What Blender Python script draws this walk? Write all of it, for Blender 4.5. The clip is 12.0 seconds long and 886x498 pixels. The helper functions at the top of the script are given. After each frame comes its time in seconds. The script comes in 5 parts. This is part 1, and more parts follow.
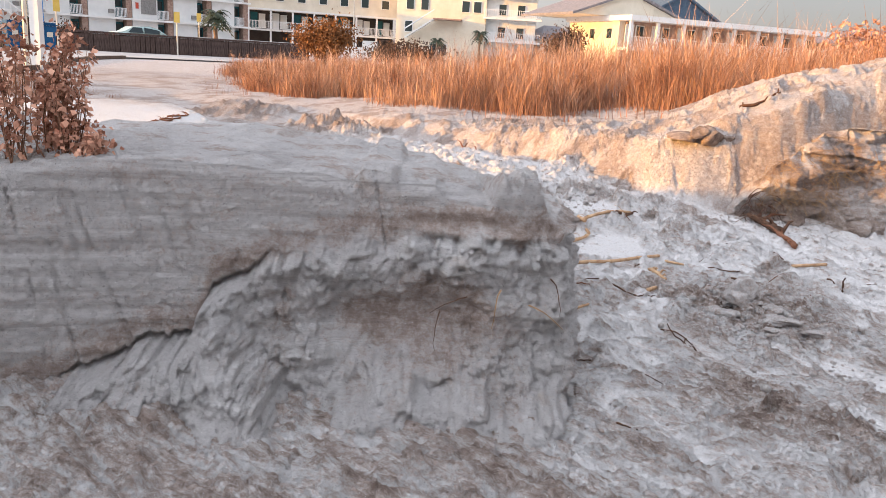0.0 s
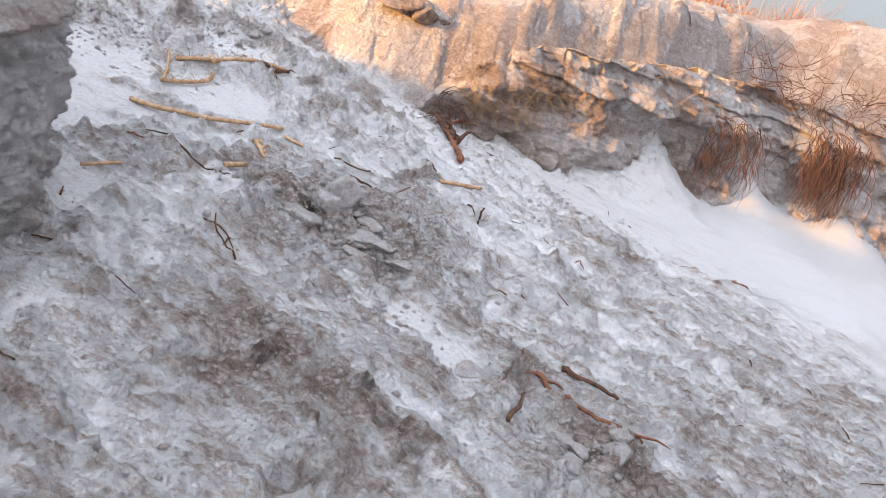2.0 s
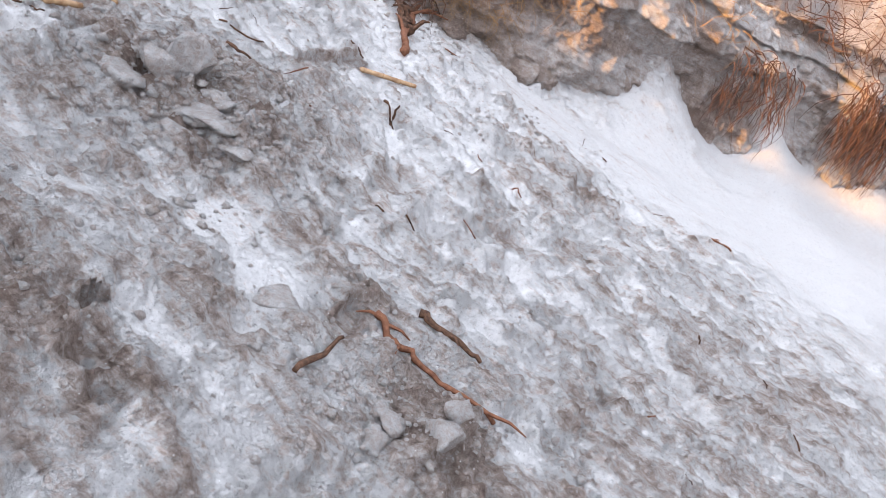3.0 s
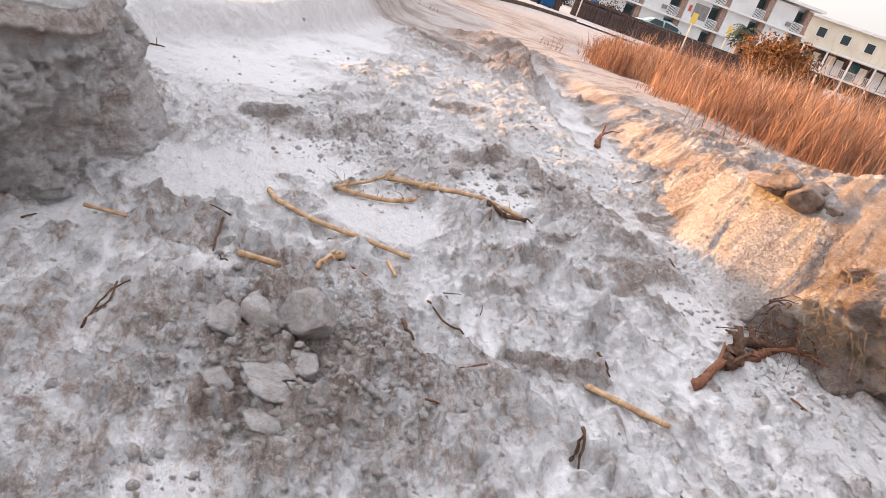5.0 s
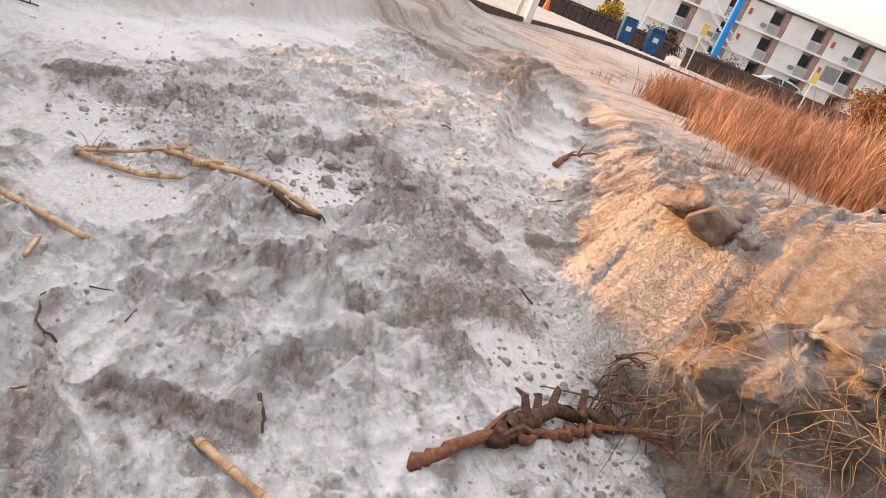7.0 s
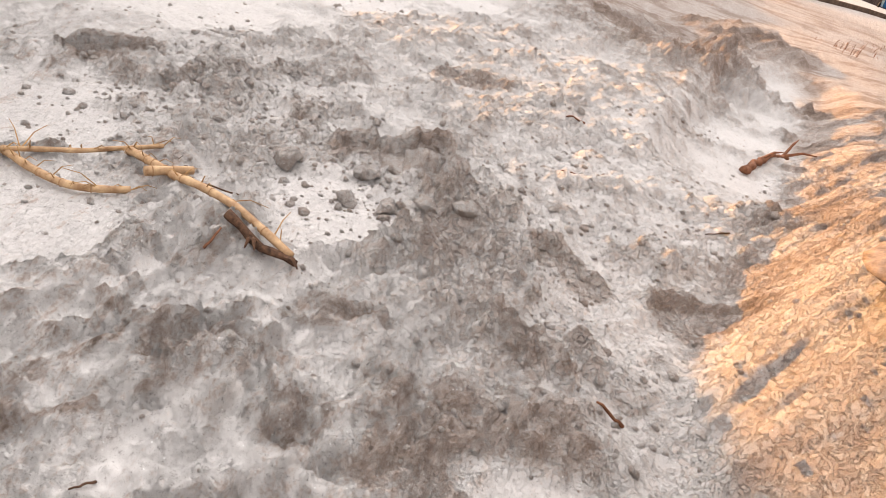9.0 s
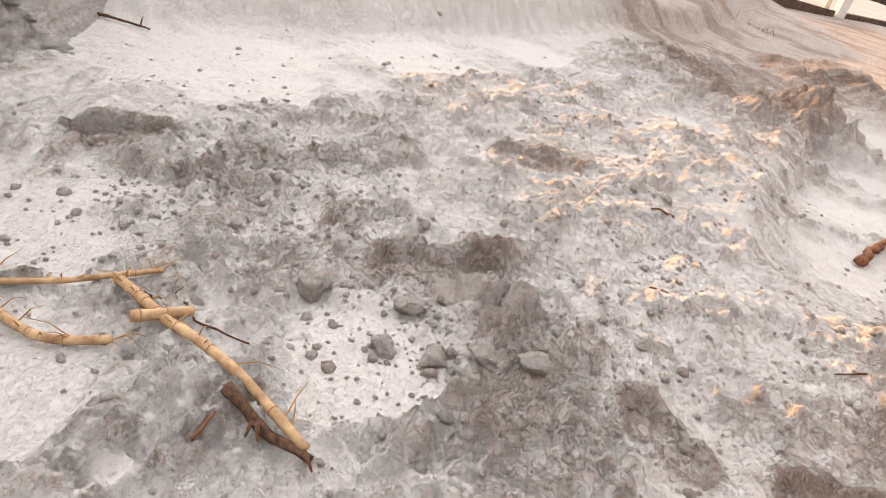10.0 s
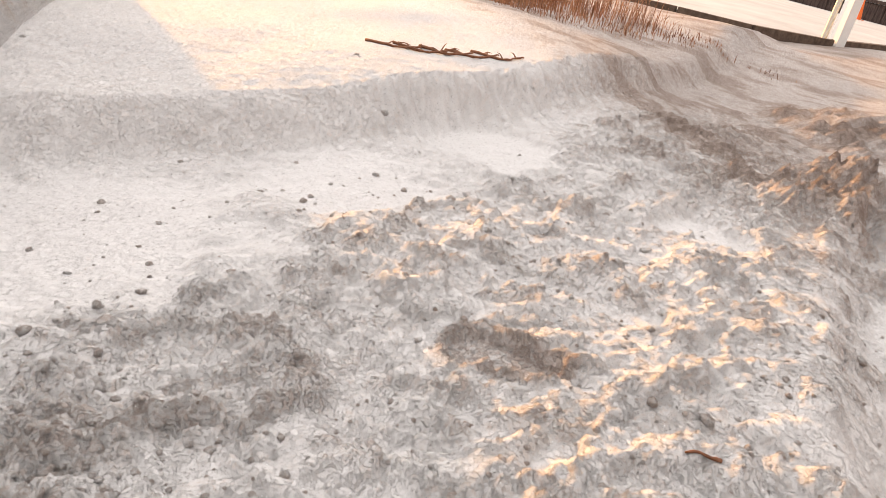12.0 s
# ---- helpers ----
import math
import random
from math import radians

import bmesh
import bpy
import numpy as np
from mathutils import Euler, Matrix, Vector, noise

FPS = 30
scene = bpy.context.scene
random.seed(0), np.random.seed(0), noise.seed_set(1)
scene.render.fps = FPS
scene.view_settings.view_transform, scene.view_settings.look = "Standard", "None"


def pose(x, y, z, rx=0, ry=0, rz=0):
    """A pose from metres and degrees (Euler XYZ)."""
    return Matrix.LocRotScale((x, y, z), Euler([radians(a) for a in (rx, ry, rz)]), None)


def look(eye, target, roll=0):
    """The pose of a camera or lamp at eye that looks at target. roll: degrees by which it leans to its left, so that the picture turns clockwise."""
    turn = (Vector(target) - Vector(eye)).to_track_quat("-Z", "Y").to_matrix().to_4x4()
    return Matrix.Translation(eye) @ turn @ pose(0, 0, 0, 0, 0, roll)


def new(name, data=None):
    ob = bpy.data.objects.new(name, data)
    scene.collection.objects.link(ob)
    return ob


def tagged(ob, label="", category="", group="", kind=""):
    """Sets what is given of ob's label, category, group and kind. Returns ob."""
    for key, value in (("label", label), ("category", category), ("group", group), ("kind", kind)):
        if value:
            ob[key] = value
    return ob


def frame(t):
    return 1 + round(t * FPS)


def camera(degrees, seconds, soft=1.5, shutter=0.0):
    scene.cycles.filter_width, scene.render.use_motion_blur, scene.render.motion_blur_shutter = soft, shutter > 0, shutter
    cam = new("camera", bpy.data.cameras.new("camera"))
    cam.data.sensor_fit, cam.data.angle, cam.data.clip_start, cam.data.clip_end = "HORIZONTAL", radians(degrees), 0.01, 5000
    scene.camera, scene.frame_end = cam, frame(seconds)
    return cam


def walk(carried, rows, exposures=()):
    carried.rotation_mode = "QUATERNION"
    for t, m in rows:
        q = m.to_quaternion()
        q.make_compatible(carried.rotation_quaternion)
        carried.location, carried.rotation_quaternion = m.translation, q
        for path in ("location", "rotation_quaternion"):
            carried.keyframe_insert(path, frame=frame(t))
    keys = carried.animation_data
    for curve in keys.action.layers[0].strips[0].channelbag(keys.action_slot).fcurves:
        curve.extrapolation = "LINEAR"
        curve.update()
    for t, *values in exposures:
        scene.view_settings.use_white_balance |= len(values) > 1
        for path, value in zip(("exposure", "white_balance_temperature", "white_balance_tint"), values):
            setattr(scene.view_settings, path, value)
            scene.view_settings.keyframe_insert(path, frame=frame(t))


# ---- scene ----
cam = camera(60.5, 12.0, soft=0.5)
METRES, EYE, TILT, LEAN, TURN = 9.0, 1.6, -14.5, -3.5, 0.0
ROWS = [
    (0.0, 0.0, 0.0, 0.0, 0.0, 0.0, -0.0),
    (0.5, 0.015, 0.0299, 0.0066, -4.73, -2.98, -0.13),
    (1.0, 0.0474, 0.0547, 0.0108, -7.24, -4.4, -3.69),
    (1.5, 0.0813, 0.0894, 0.0111, -11.71, -5.59, -9.03),
    (2.0, 0.1338, 0.1123, 0.0079, -15.4, -7.62, -14.52),
    (2.5, 0.1863, 0.1382, 0.0101, -17.04, -10.71, -19.38),
    (3.0, 0.2299, 0.1719, 0.0103, -10.21, -14.52, -21.25),
    (3.5, 0.2595, 0.2054, 0.0115, 8.54, -16.34, -19.79),
    (5.5, 0.391, 0.3273, 0.0559, 38.2, -4.43, -28.59),
    (6.0, 0.406, 0.3732, 0.0657, 39.42, -4.21, -30.12),
    (6.5, 0.4142, 0.4177, 0.074, 42.12, -5.65, -30.24),
    (8.5, 0.3639, 0.5571, 0.1131, 59.92, -17.47, -29.32),
    (9.0, 0.3415, 0.5757, 0.1151, 65.2, -19.55, -29.54),
    (9.5, 0.3195, 0.5857, 0.1238, 69.22, -20.75, -29.09),
    (10.0, 0.2815, 0.5919, 0.1279, 69.84, -20.18, -29.01),
    (10.5, 0.2589, 0.5993, 0.1278, 72.41, -20.54, -27.89),
    (11.0, 0.2375, 0.6127, 0.1377, 73.59, -20.31, -26.24),
    (11.5, 0.2054, 0.6236, 0.1421, 72.01, -19.01, -25.18),
    (12.0, 0.1762, 0.6452, 0.1574, 68.78, -16.37, -24.55),
]
EXPOSURES = [(0.0, 0.86, 6000, 12), (1.5, 0.95, 5900, 11), (2.5, 0.98, 5750, 11), (3.5, 1.32, 5900, 11), (5.5, 0.92, 6300, 14), (6.5, 0.86, 6450, 14), (8.5, 1.12, 7050, 14), (12.0, 1.05, 7000, 13)]
walk(cam, [(t, pose(0, 0, EYE, TILT, LEAN, TURN) @ pose(METRES * x, METRES * y, METRES * z, 90 + pitch, roll, yaw)) for t, x, y, z, yaw, pitch, roll in ROWS], EXPOSURES)

# ---- light: low sun from the side, thin bright haze ----
SUN_YAW, SUN_EL = 104.0, 6.5
sun_dir = Vector((-math.sin(radians(SUN_YAW)) * math.cos(radians(SUN_EL)), math.cos(radians(SUN_YAW)) * math.cos(radians(SUN_EL)), math.sin(radians(SUN_EL))))
sun = new("sun", bpy.data.lights.new("sun", "SUN"))
sun.data.energy, sun.data.angle, sun.data.color = 4.4, radians(0.8), (1.0, 0.45, 0.06)
sun.matrix_world = look((0, 0, 30), Vector((0, 0, 30)) - sun_dir)
world = bpy.data.worlds.new("sky")
scene.world = world
world.use_nodes = True
wt = world.node_tree
wt.nodes.clear()
sky = wt.nodes.new("ShaderNodeTexSky")
sky.sky_type, sky.sun_disc = "NISHITA", False
sky.sun_elevation, sky.sun_rotation = radians(SUN_EL), radians(-SUN_YAW)
sky.dust_density, sky.ozone_density, sky.air_density = 1.5, 1.5, 1.0
# thin high haze: cream at the horizon, pale blue overhead
way = wt.nodes.new("ShaderNodeTexCoord")
split = wt.nodes.new("ShaderNodeSeparateXYZ")
wt.links.new(way.outputs["Generated"], split.inputs[0])
veil = wt.nodes.new("ShaderNodeValToRGB")
for e, (p, c) in zip((veil.color_ramp.elements[0], veil.color_ramp.elements[1], veil.color_ramp.elements.new(0.25)), ((0.0, (0.37, 0.325, 0.31)), (1.0, (1.95, 2.12, 2.42)), (0.3, (0.62, 0.585, 0.585)))):
    e.position, e.color = p, (*c, 1)
wt.links.new(split.outputs[2], veil.inputs[0])
lift = wt.nodes.new("ShaderNodeMix")
lift.data_type, lift.blend_type = "RGBA", "MULTIPLY"
lift.inputs[0].default_value, lift.inputs[7].default_value = 1.0, (7.0, 7.0, 7.0, 1)
wt.links.new(veil.outputs[0], lift.inputs[6])
haze = wt.nodes.new("ShaderNodeMix")
haze.data_type = "RGBA"
haze.inputs[0].default_value = 0.72
wt.links.new(lift.outputs[2], haze.inputs[7])
bg, wout = wt.nodes.new("ShaderNodeBackground"), wt.nodes.new("ShaderNodeOutputWorld")
bg.inputs[1].default_value = 0.15
wt.links.new(sky.outputs[0], haze.inputs[6])
# the low sun's broad glow in the haze
facing = wt.nodes.new("ShaderNodeVectorMath")
facing.operation = "DOT_PRODUCT"
facing.inputs[1].default_value = sun_dir
wt.links.new(way.outputs["Generated"], facing.inputs[0])
glow = wt.nodes.new("ShaderNodeMapRange")
glow.inputs[1].default_value, glow.inputs[2].default_value, glow.inputs[3].default_value, glow.inputs[4].default_value = -0.6, 1.0, 0.70, 2.0
wt.links.new(facing.outputs["Value"], glow.inputs[0])
warm = wt.nodes.new("ShaderNodeMix")
warm.data_type, warm.blend_type = "RGBA", "MULTIPLY"
warm.inputs[0].default_value = 1.0
wt.links.new(haze.outputs[2], warm.inputs[6])
wt.links.new(glow.outputs[0], warm.inputs[7])
wt.links.new(warm.outputs[2], bg.inputs[0])
wt.links.new(bg.outputs[0], wout.inputs[0])


# ---- materials ----
def nodes(name, rough=0.8, metal=0.0):
    m = bpy.data.materials.new(name)
    m.use_nodes = True
    t = m.node_tree
    b = t.nodes["Principled BSDF"]
    b.inputs["Roughness"].default_value, b.inputs["Metallic"].default_value = rough, metal
    b.inputs["Specular IOR Level"].default_value = 0.25
    return m, t, b


def noise_node(t, scale, detail=4.0, rough=0.55, coord=None, distort=0.0):
    n = t.nodes.new("ShaderNodeTexNoise")
    n.inputs["Scale"].default_value, n.inputs["Detail"].default_value, n.inputs["Roughness"].default_value = scale, detail, rough
    n.inputs["Distortion"].default_value = distort
    if coord is not None:
        t.links.new(coord, n.inputs["Vector"])
    return n


def ramp_node(t, src, stops):
    r = t.nodes.new("ShaderNodeValToRGB")
    while len(r.color_ramp.elements) < len(stops):
        r.color_ramp.elements.new(0.5)
    for e, (p, c) in zip(r.color_ramp.elements, stops):
        e.position, e.color = p, (*c, 1) if len(c) == 3 else c
    t.links.new(src, r.inputs[0])
    return r


def mix_node(t, a, b, fac, mode="MIX"):
    m = t.nodes.new("ShaderNodeMix")
    m.data_type, m.blend_type = "RGBA", mode
    for v, i in ((fac, 0), (a, 6), (b, 7)):
        if isinstance(v, (int, float)):
            m.inputs[i].default_value = v
        elif isinstance(v, tuple):
            m.inputs[i].default_value = (*v, 1)
        else:
            t.links.new(v, m.inputs[i])
    return m.outputs[2]


def bump_node(t, b, layers):
    last = None
    for src, strength, dist in layers:
        n = t.nodes.new("ShaderNodeBump")
        n.inputs["Distance"].default_value = dist
        if isinstance(strength, (int, float)):
            n.inputs["Strength"].default_value = strength
        else:
            t.links.new(strength, n.inputs["Strength"])
        t.links.new(src, n.inputs["Height"])
        if last is not None:
            t.links.new(last, n.inputs["Normal"])
        last = n.outputs[0]
    t.links.new(last, b.inputs["Normal"])


def grained(name, c1, c2, scale, rough=0.8, bump=0.3, dist=0.01, metal=0.0, stretch=(1, 1, 1), vary=0.0):
    """A plain grained surface: two tones, fine relief, and per-object variation."""
    m, t, b = nodes(name, rough, metal)
    co = t.nodes.new("ShaderNodeTexCoord")
    mp = t.nodes.new("ShaderNodeMapping")
    mp.inputs["Scale"].default_value = stretch
    t.links.new(co.outputs["Object"], mp.inputs[0])
    n = noise_node(t, scale, 6, 0.65, mp.outputs[0])
    r = ramp_node(t, n.outputs[0], [(0.3, c1), (0.7, c2)])
    out = r.outputs[0]
    if vary:
        oi = t.nodes.new("ShaderNodeNewGeometry")
        rr = ramp_node(t, oi.outputs["Random Per Island"], [(0.0, (1 - vary,) * 3), (1.0, (1 + vary,) * 3)])
        out = mix_node(t, out, rr.outputs[0], 1.0, "MULTIPLY")
    t.links.new(out, b.inputs["Base Color"])
    bump_node(t, b, [(n.outputs[0], bump, dist)])
    return m


def math_node(t, op, a, b=0.0, c=0.0, clamp=False):
    m = t.nodes.new("ShaderNodeMath")
    m.operation, m.use_clamp = op, clamp
    for i, v in enumerate((a, b, c)):
        if isinstance(v, (int, float)):
            m.inputs[i].default_value = v
        else:
            t.links.new(v, m.inputs[i])
    return m.outputs[0]


def sand_material(name, layered=0.0, base=0.0):
    """Beach sand: pale dry drifts, wind-scoured streaks of damp brown-grey sand, shell grit; layered adds bedding."""
    m, t, b = nodes(name, 0.95)
    b.inputs["Specular IOR Level"].default_value = 0.12
    co = t.nodes.new("ShaderNodeTexCoord").outputs["Object"]
    mp = t.nodes.new("ShaderNodeMapping")
    mp.vector_type = "TEXTURE"
    mp.inputs["Rotation"].default_value = (0, 0, radians(-36))
    mp.inputs["Scale"].default_value = (2.6, 0.8, 1.0) if not layered else (1.2, 1.2, 0.8)
    t.links.new(co, mp.inputs[0])
    wisp = noise_node(t, 6.5, 9, 0.68, mp.outputs[0], 0.7).outputs[0]
    thread = noise_node(t, 26.0, 6, 0.7, mp.outputs[0], 0.5).outputs[0]
    fine = noise_node(t, 70.0, 7, 0.8, co, 0.3).outputs[0]
    crumb = noise_node(t, 30.0, 8, 0.78, co, 0.9).outputs[0]
    grain = noise_node(t, 420.0, 2, 0.6, co).outputs[0]
    # damp sand, and on the cut faces also shade painted into the tone
    at = t.nodes.new("ShaderNodeAttribute")
    at.attribute_name = "damp_shade"
    sc = t.nodes.new("ShaderNodeAttribute")
    sc.attribute_name = "scour"
    scour = math_node(t, "MULTIPLY_ADD", sc.outputs["Fac"], 1.0, 0.28 if not layered else 0.6)
    wet = math_node(t, "MULTIPLY_ADD", math_node(t, "MULTIPLY", math_node(t, "SUBTRACT", wisp, 0.5), scour), 1.25 if not layered else 1.1, math_node(t, "ADD", at.outputs["Fac"], base))
    wet = math_node(t, "MULTIPLY_ADD", math_node(t, "MULTIPLY", math_node(t, "SUBTRACT", thread, 0.5), scour), 1.6, wet)
    wet = math_node(t, "MULTIPLY_ADD", math_node(t, "SUBTRACT", fine, 0.5), 1.5, wet)
    flake = ramp_node(t, crumb, [(0.475, (0, 0, 0)), (0.515, (1, 1, 1))]).outputs[0]
    clump = t.nodes.new("ShaderNodeTexVoronoi")
    clump.inputs["Scale"].default_value = 42.0
    t.links.new(co, clump.inputs["Vector"])
    wet = math_node(t, "MULTIPLY_ADD", math_node(t, "SUBTRACT", 0.38, flake), 0.13, wet)
    tone = ramp_node(t, wet, [(0.0, (0.625, 0.605, 0.595)), (0.13, (0.60, 0.565, 0.545)), (0.26, (0.53, 0.465, 0.43)), (0.50, (0.41, 0.335, 0.295)), (0.90, (0.23, 0.17, 0.14))])
    mottle = ramp_node(t, fine, [(0.36, (0.50, 0.48, 0.47)), (0.43, (0.97, 0.97, 0.97)), (0.55, (1.0, 1.0, 1.0)), (0.62, (1.12, 1.12, 1.12))])
    col = mix_node(t, tone.outputs[0], mottle.outputs[0], 0.9, "MULTIPLY")
    speck = ramp_node(t, grain, [(0.28, (0.45, 0.42, 0.40)), (0.38, (1, 1, 1)), (0.68, (1, 1, 1)), (0.74, (1.25, 1.24, 1.22))])
    col = mix_node(t, col, speck.outputs[0], 0.85, "MULTIPLY")
    # chips of white shell
    chip = t.nodes.new("ShaderNodeTexVoronoi")
    chip.inputs["Scale"].default_value = 95.0
    t.links.new(co, chip.inputs["Vector"])
    dot = ramp_node(t, chip.outputs["Distance"], [(0.14, (1, 1, 1)), (0.2, (0, 0, 0))])
    sep = t.nodes.new("ShaderNodeSeparateColor")
    t.links.new(chip.outputs["Color"], sep.inputs[0])
    some = ramp_node(t, sep.outputs[0], [(0.93, (0, 0, 0)), (0.95, (1, 1, 1))])
    col = mix_node(t, col, (0.85, 0.85, 0.84), mix_node(t, dot.outputs[0], some.outputs[0], 1.0, "MULTIPLY"))
    rough = math_node(t, "MULTIPLY_ADD", at.outputs["Fac"], 1.4, 0.62, clamp=True)
    streaky = math_node(t, "MULTIPLY", rough, scour, clamp=True)
    layers = [(wisp, streaky, 0.03), (thread, streaky, 0.016), (crumb, rough, 0.014), (clump.outputs["Distance"], rough, 0.003), (flake, rough, 0.0016), (fine, rough, 0.008), (grain, 0.5, 0.002)]
    if layered:
        mz = t.nodes.new("ShaderNodeMapping")
        mz.inputs["Scale"].default_value = (0.5, 0.5, 12.0)
        mz.inputs["Rotation"].default_value = (radians(3), radians(-5), 0)
        t.links.new(co, mz.inputs[0])
        bed = noise_node(t, 1.6, 8, 0.72, mz.outputs[0], 0.5).outputs[0]
        lay = ramp_node(t, bed, [(0.34, (0.55, 0.52, 0.50)), (0.45, (0.86, 0.84, 0.83)), (0.52, (0.74, 0.72, 0.70)), (0.6, (0.98, 0.97, 0.96)), (0.7, (1.05, 1.05, 1.05))])
        col = mix_node(t, col, lay.outputs[0], layered, "MULTIPLY")
        rust = noise_node(t, 3.0, 7, 0.7, co, 0.5).outputs[0]
        rr = ramp_node(t, rust, [(0.60, (0, 0, 0)), (0.74, (0.55, 0.55, 0.55))])
        col = mix_node(t, col, (0.40, 0.27, 0.17), rr.outputs[0])
        layers = [(bed, 0.6, 0.02), (wisp, 0.8, 0.04), (crumb, 0.9, 0.018), (flake, 0.6, 0.0008), (fine, 1.0, 0.009), (grain, 0.5, 0.002)]
    t.links.new(col, b.inputs["Base Color"])
    bump_node(t, b, layers)
    return m


SAND = sand_material("sand")
SCARP_SAND = sand_material("bedded_sand", 0.6)


# ---- helpers for building ----
_rng = np.random.RandomState(7)
_perm = _rng.permutation(512)
_ang = _rng.rand(512) * 2 * math.pi
_gx, _gy = np.cos(_ang), np.sin(_ang)


def perlin(x, y, seed=0):
    """Gradient noise in about -0.7 .. 0.7."""
    x, y = np.asarray(x, float), np.asarray(y, float)
    xi, yi = np.floor(x).astype(int), np.floor(y).astype(int)
    fx, fy = x - xi, y - yi
    u, v = fx * fx * fx * (fx * (fx * 6 - 15) + 10), fy * fy * fy * (fy * (fy * 6 - 15) + 10)

    def corner(a, b):
        h = _perm[(_perm[(xi + a + seed * 37) & 511] + yi + b) & 511]
        return _gx[h] * (fx - a) + _gy[h] * (fy - b)

    top = corner(0, 0) * (1 - u) + corner(1, 0) * u
    low = corner(0, 1) * (1 - u) + corner(1, 1) * u
    return top * (1 - v) + low * v


def fbm(x, y, octaves=4, gain=0.5, seed=0):
    out, amp, f = 0, 1.0, 1.0
    for k in range(octaves):
        out = out + amp * perlin(x * f, y * f, seed + k)
        amp, f = amp * gain, f * 2.03
    return out


def ridged(x, y, octaves=3, seed=0):
    out, amp, f = 0, 1.0, 1.0
    for k in range(octaves):
        out = out + amp * (1 - np.abs(perlin(x * f, y * f, seed + k)) * 2.2)
        amp, f = amp * 0.5, f * 2.1
    return out - 0.9


def smooth(a, b, x):
    t = np.clip((np.asarray(x, float) - a) / (b - a), 0, 1)
    return t * t * (3 - 2 * t)


def near_line(x, y, pts):
    """Distance to a broken line, the share along it, and the side (left of its run: positive)."""
    best, share, side = np.full(np.shape(x), 1e9), np.zeros(np.shape(x)), np.zeros(np.shape(x))
    n = len(pts) - 1
    for k, ((ax, ay), (bx, by)) in enumerate(zip(pts, pts[1:])):
        dx, dy = bx - ax, by - ay
        s = np.clip(((x - ax) * dx + (y - ay) * dy) / (dx * dx + dy * dy), 0, 1)
        d = np.hypot(x - ax - s * dx, y - ay - s * dy)
        w = d < best
        best, share = np.where(w, d, best), np.where(w, (k + s) / n, share)
        side = np.where(w, np.sign(dx * (y - ay) - dy * (x - ax)), side)
    return best, share, side


def mesh_object(name, verts, faces, material, parent=None, shade=True):
    me = bpy.data.meshes.new(name)
    me.from_pydata([tuple(v) for v in verts], [], [tuple(f) for f in faces])
    me.materials.append(material)
    if shade:
        me.shade_smooth()
    ob = new(name, me)
    ob.parent = parent
    return ob


def grid_object(name, X, Y, Z, material, closed=False, damp_shade=None, scour=None):
    """A sheet from three arrays of the same two-dimensional shape."""
    nu, nv = X.shape
    me = bpy.data.meshes.new(name)
    i = np.arange(nu * nv).reshape(nu, nv)
    if closed:
        i = np.concatenate([i, i[:1]], 0)
    q = np.stack([i[:-1, :-1], i[1:, :-1], i[1:, 1:], i[:-1, 1:]], -1).reshape(-1, 4)
    me.vertices.add(nu * nv)
    me.vertices.foreach_set("co", np.stack([X, Y, Z], -1).reshape(-1).astype(np.float32))
    me.loops.add(q.size)
    me.loops.foreach_set("vertex_index", q.reshape(-1).astype(np.int32))
    me.polygons.add(len(q))
    me.polygons.foreach_set("loop_start", np.arange(0, q.size, 4, dtype=np.int32))
    me.polygons.foreach_set("loop_total", np.full(len(q), 4, dtype=np.int32))
    me.update(calc_edges=True)
    if damp_shade is not None:
        me.attributes.new("damp_shade", "FLOAT", "POINT").data.foreach_set("value", damp_shade.reshape(-1).astype(np.float32))
    if scour is not None:
        me.attributes.new("scour", "FLOAT", "POINT").data.foreach_set("value", scour.reshape(-1).astype(np.float32))
    me.materials.append(material)
    me.shade_smooth()
    return new(name, me)


# ---- the ground: a ramp of sand between two eroded dunes, up to a street ----
BERM = [(-1.55, 4.2), (-1.68, 5.5), (-1.97, 6.8), (-2.5, 8.05), (-3.95, 10.0), (-6.3, 12.8)]
HOLLOW = [(0.8, 8.0), (-0.3, 9.2), (-1.6, 10.8)]
DUNE_X = [-3.0, -1.0, 0.6, 1.2, 1.7, 2.1, 2.6, 3.0, 3.5, 4.1, 5.0, 6.0, 7.0, 10.0, 40.0]
DUNE_Y = [12.5, 10.2, 8.5, 7.6, 7.05, 6.62, 6.33, 6.18, 6.24, 6.38, 6.60, 6.85, 6.8, 6.2, 0.0]
DUNE_H = [0.03, 0.05, 0.12, 0.22, 0.35, 0.44, 0.64, 0.88, 1.08, 1.22, 1.42, 1.55, 1.9, 2.4, 2.2]
FANS = [(4.5, 6.72, 0.55, 0.85), (5.75, 6.98, 0.45, 0.9), (6.9, 6.9, 0.40, 1.0), (3.75, 6.5, 0.12, 0.5)]
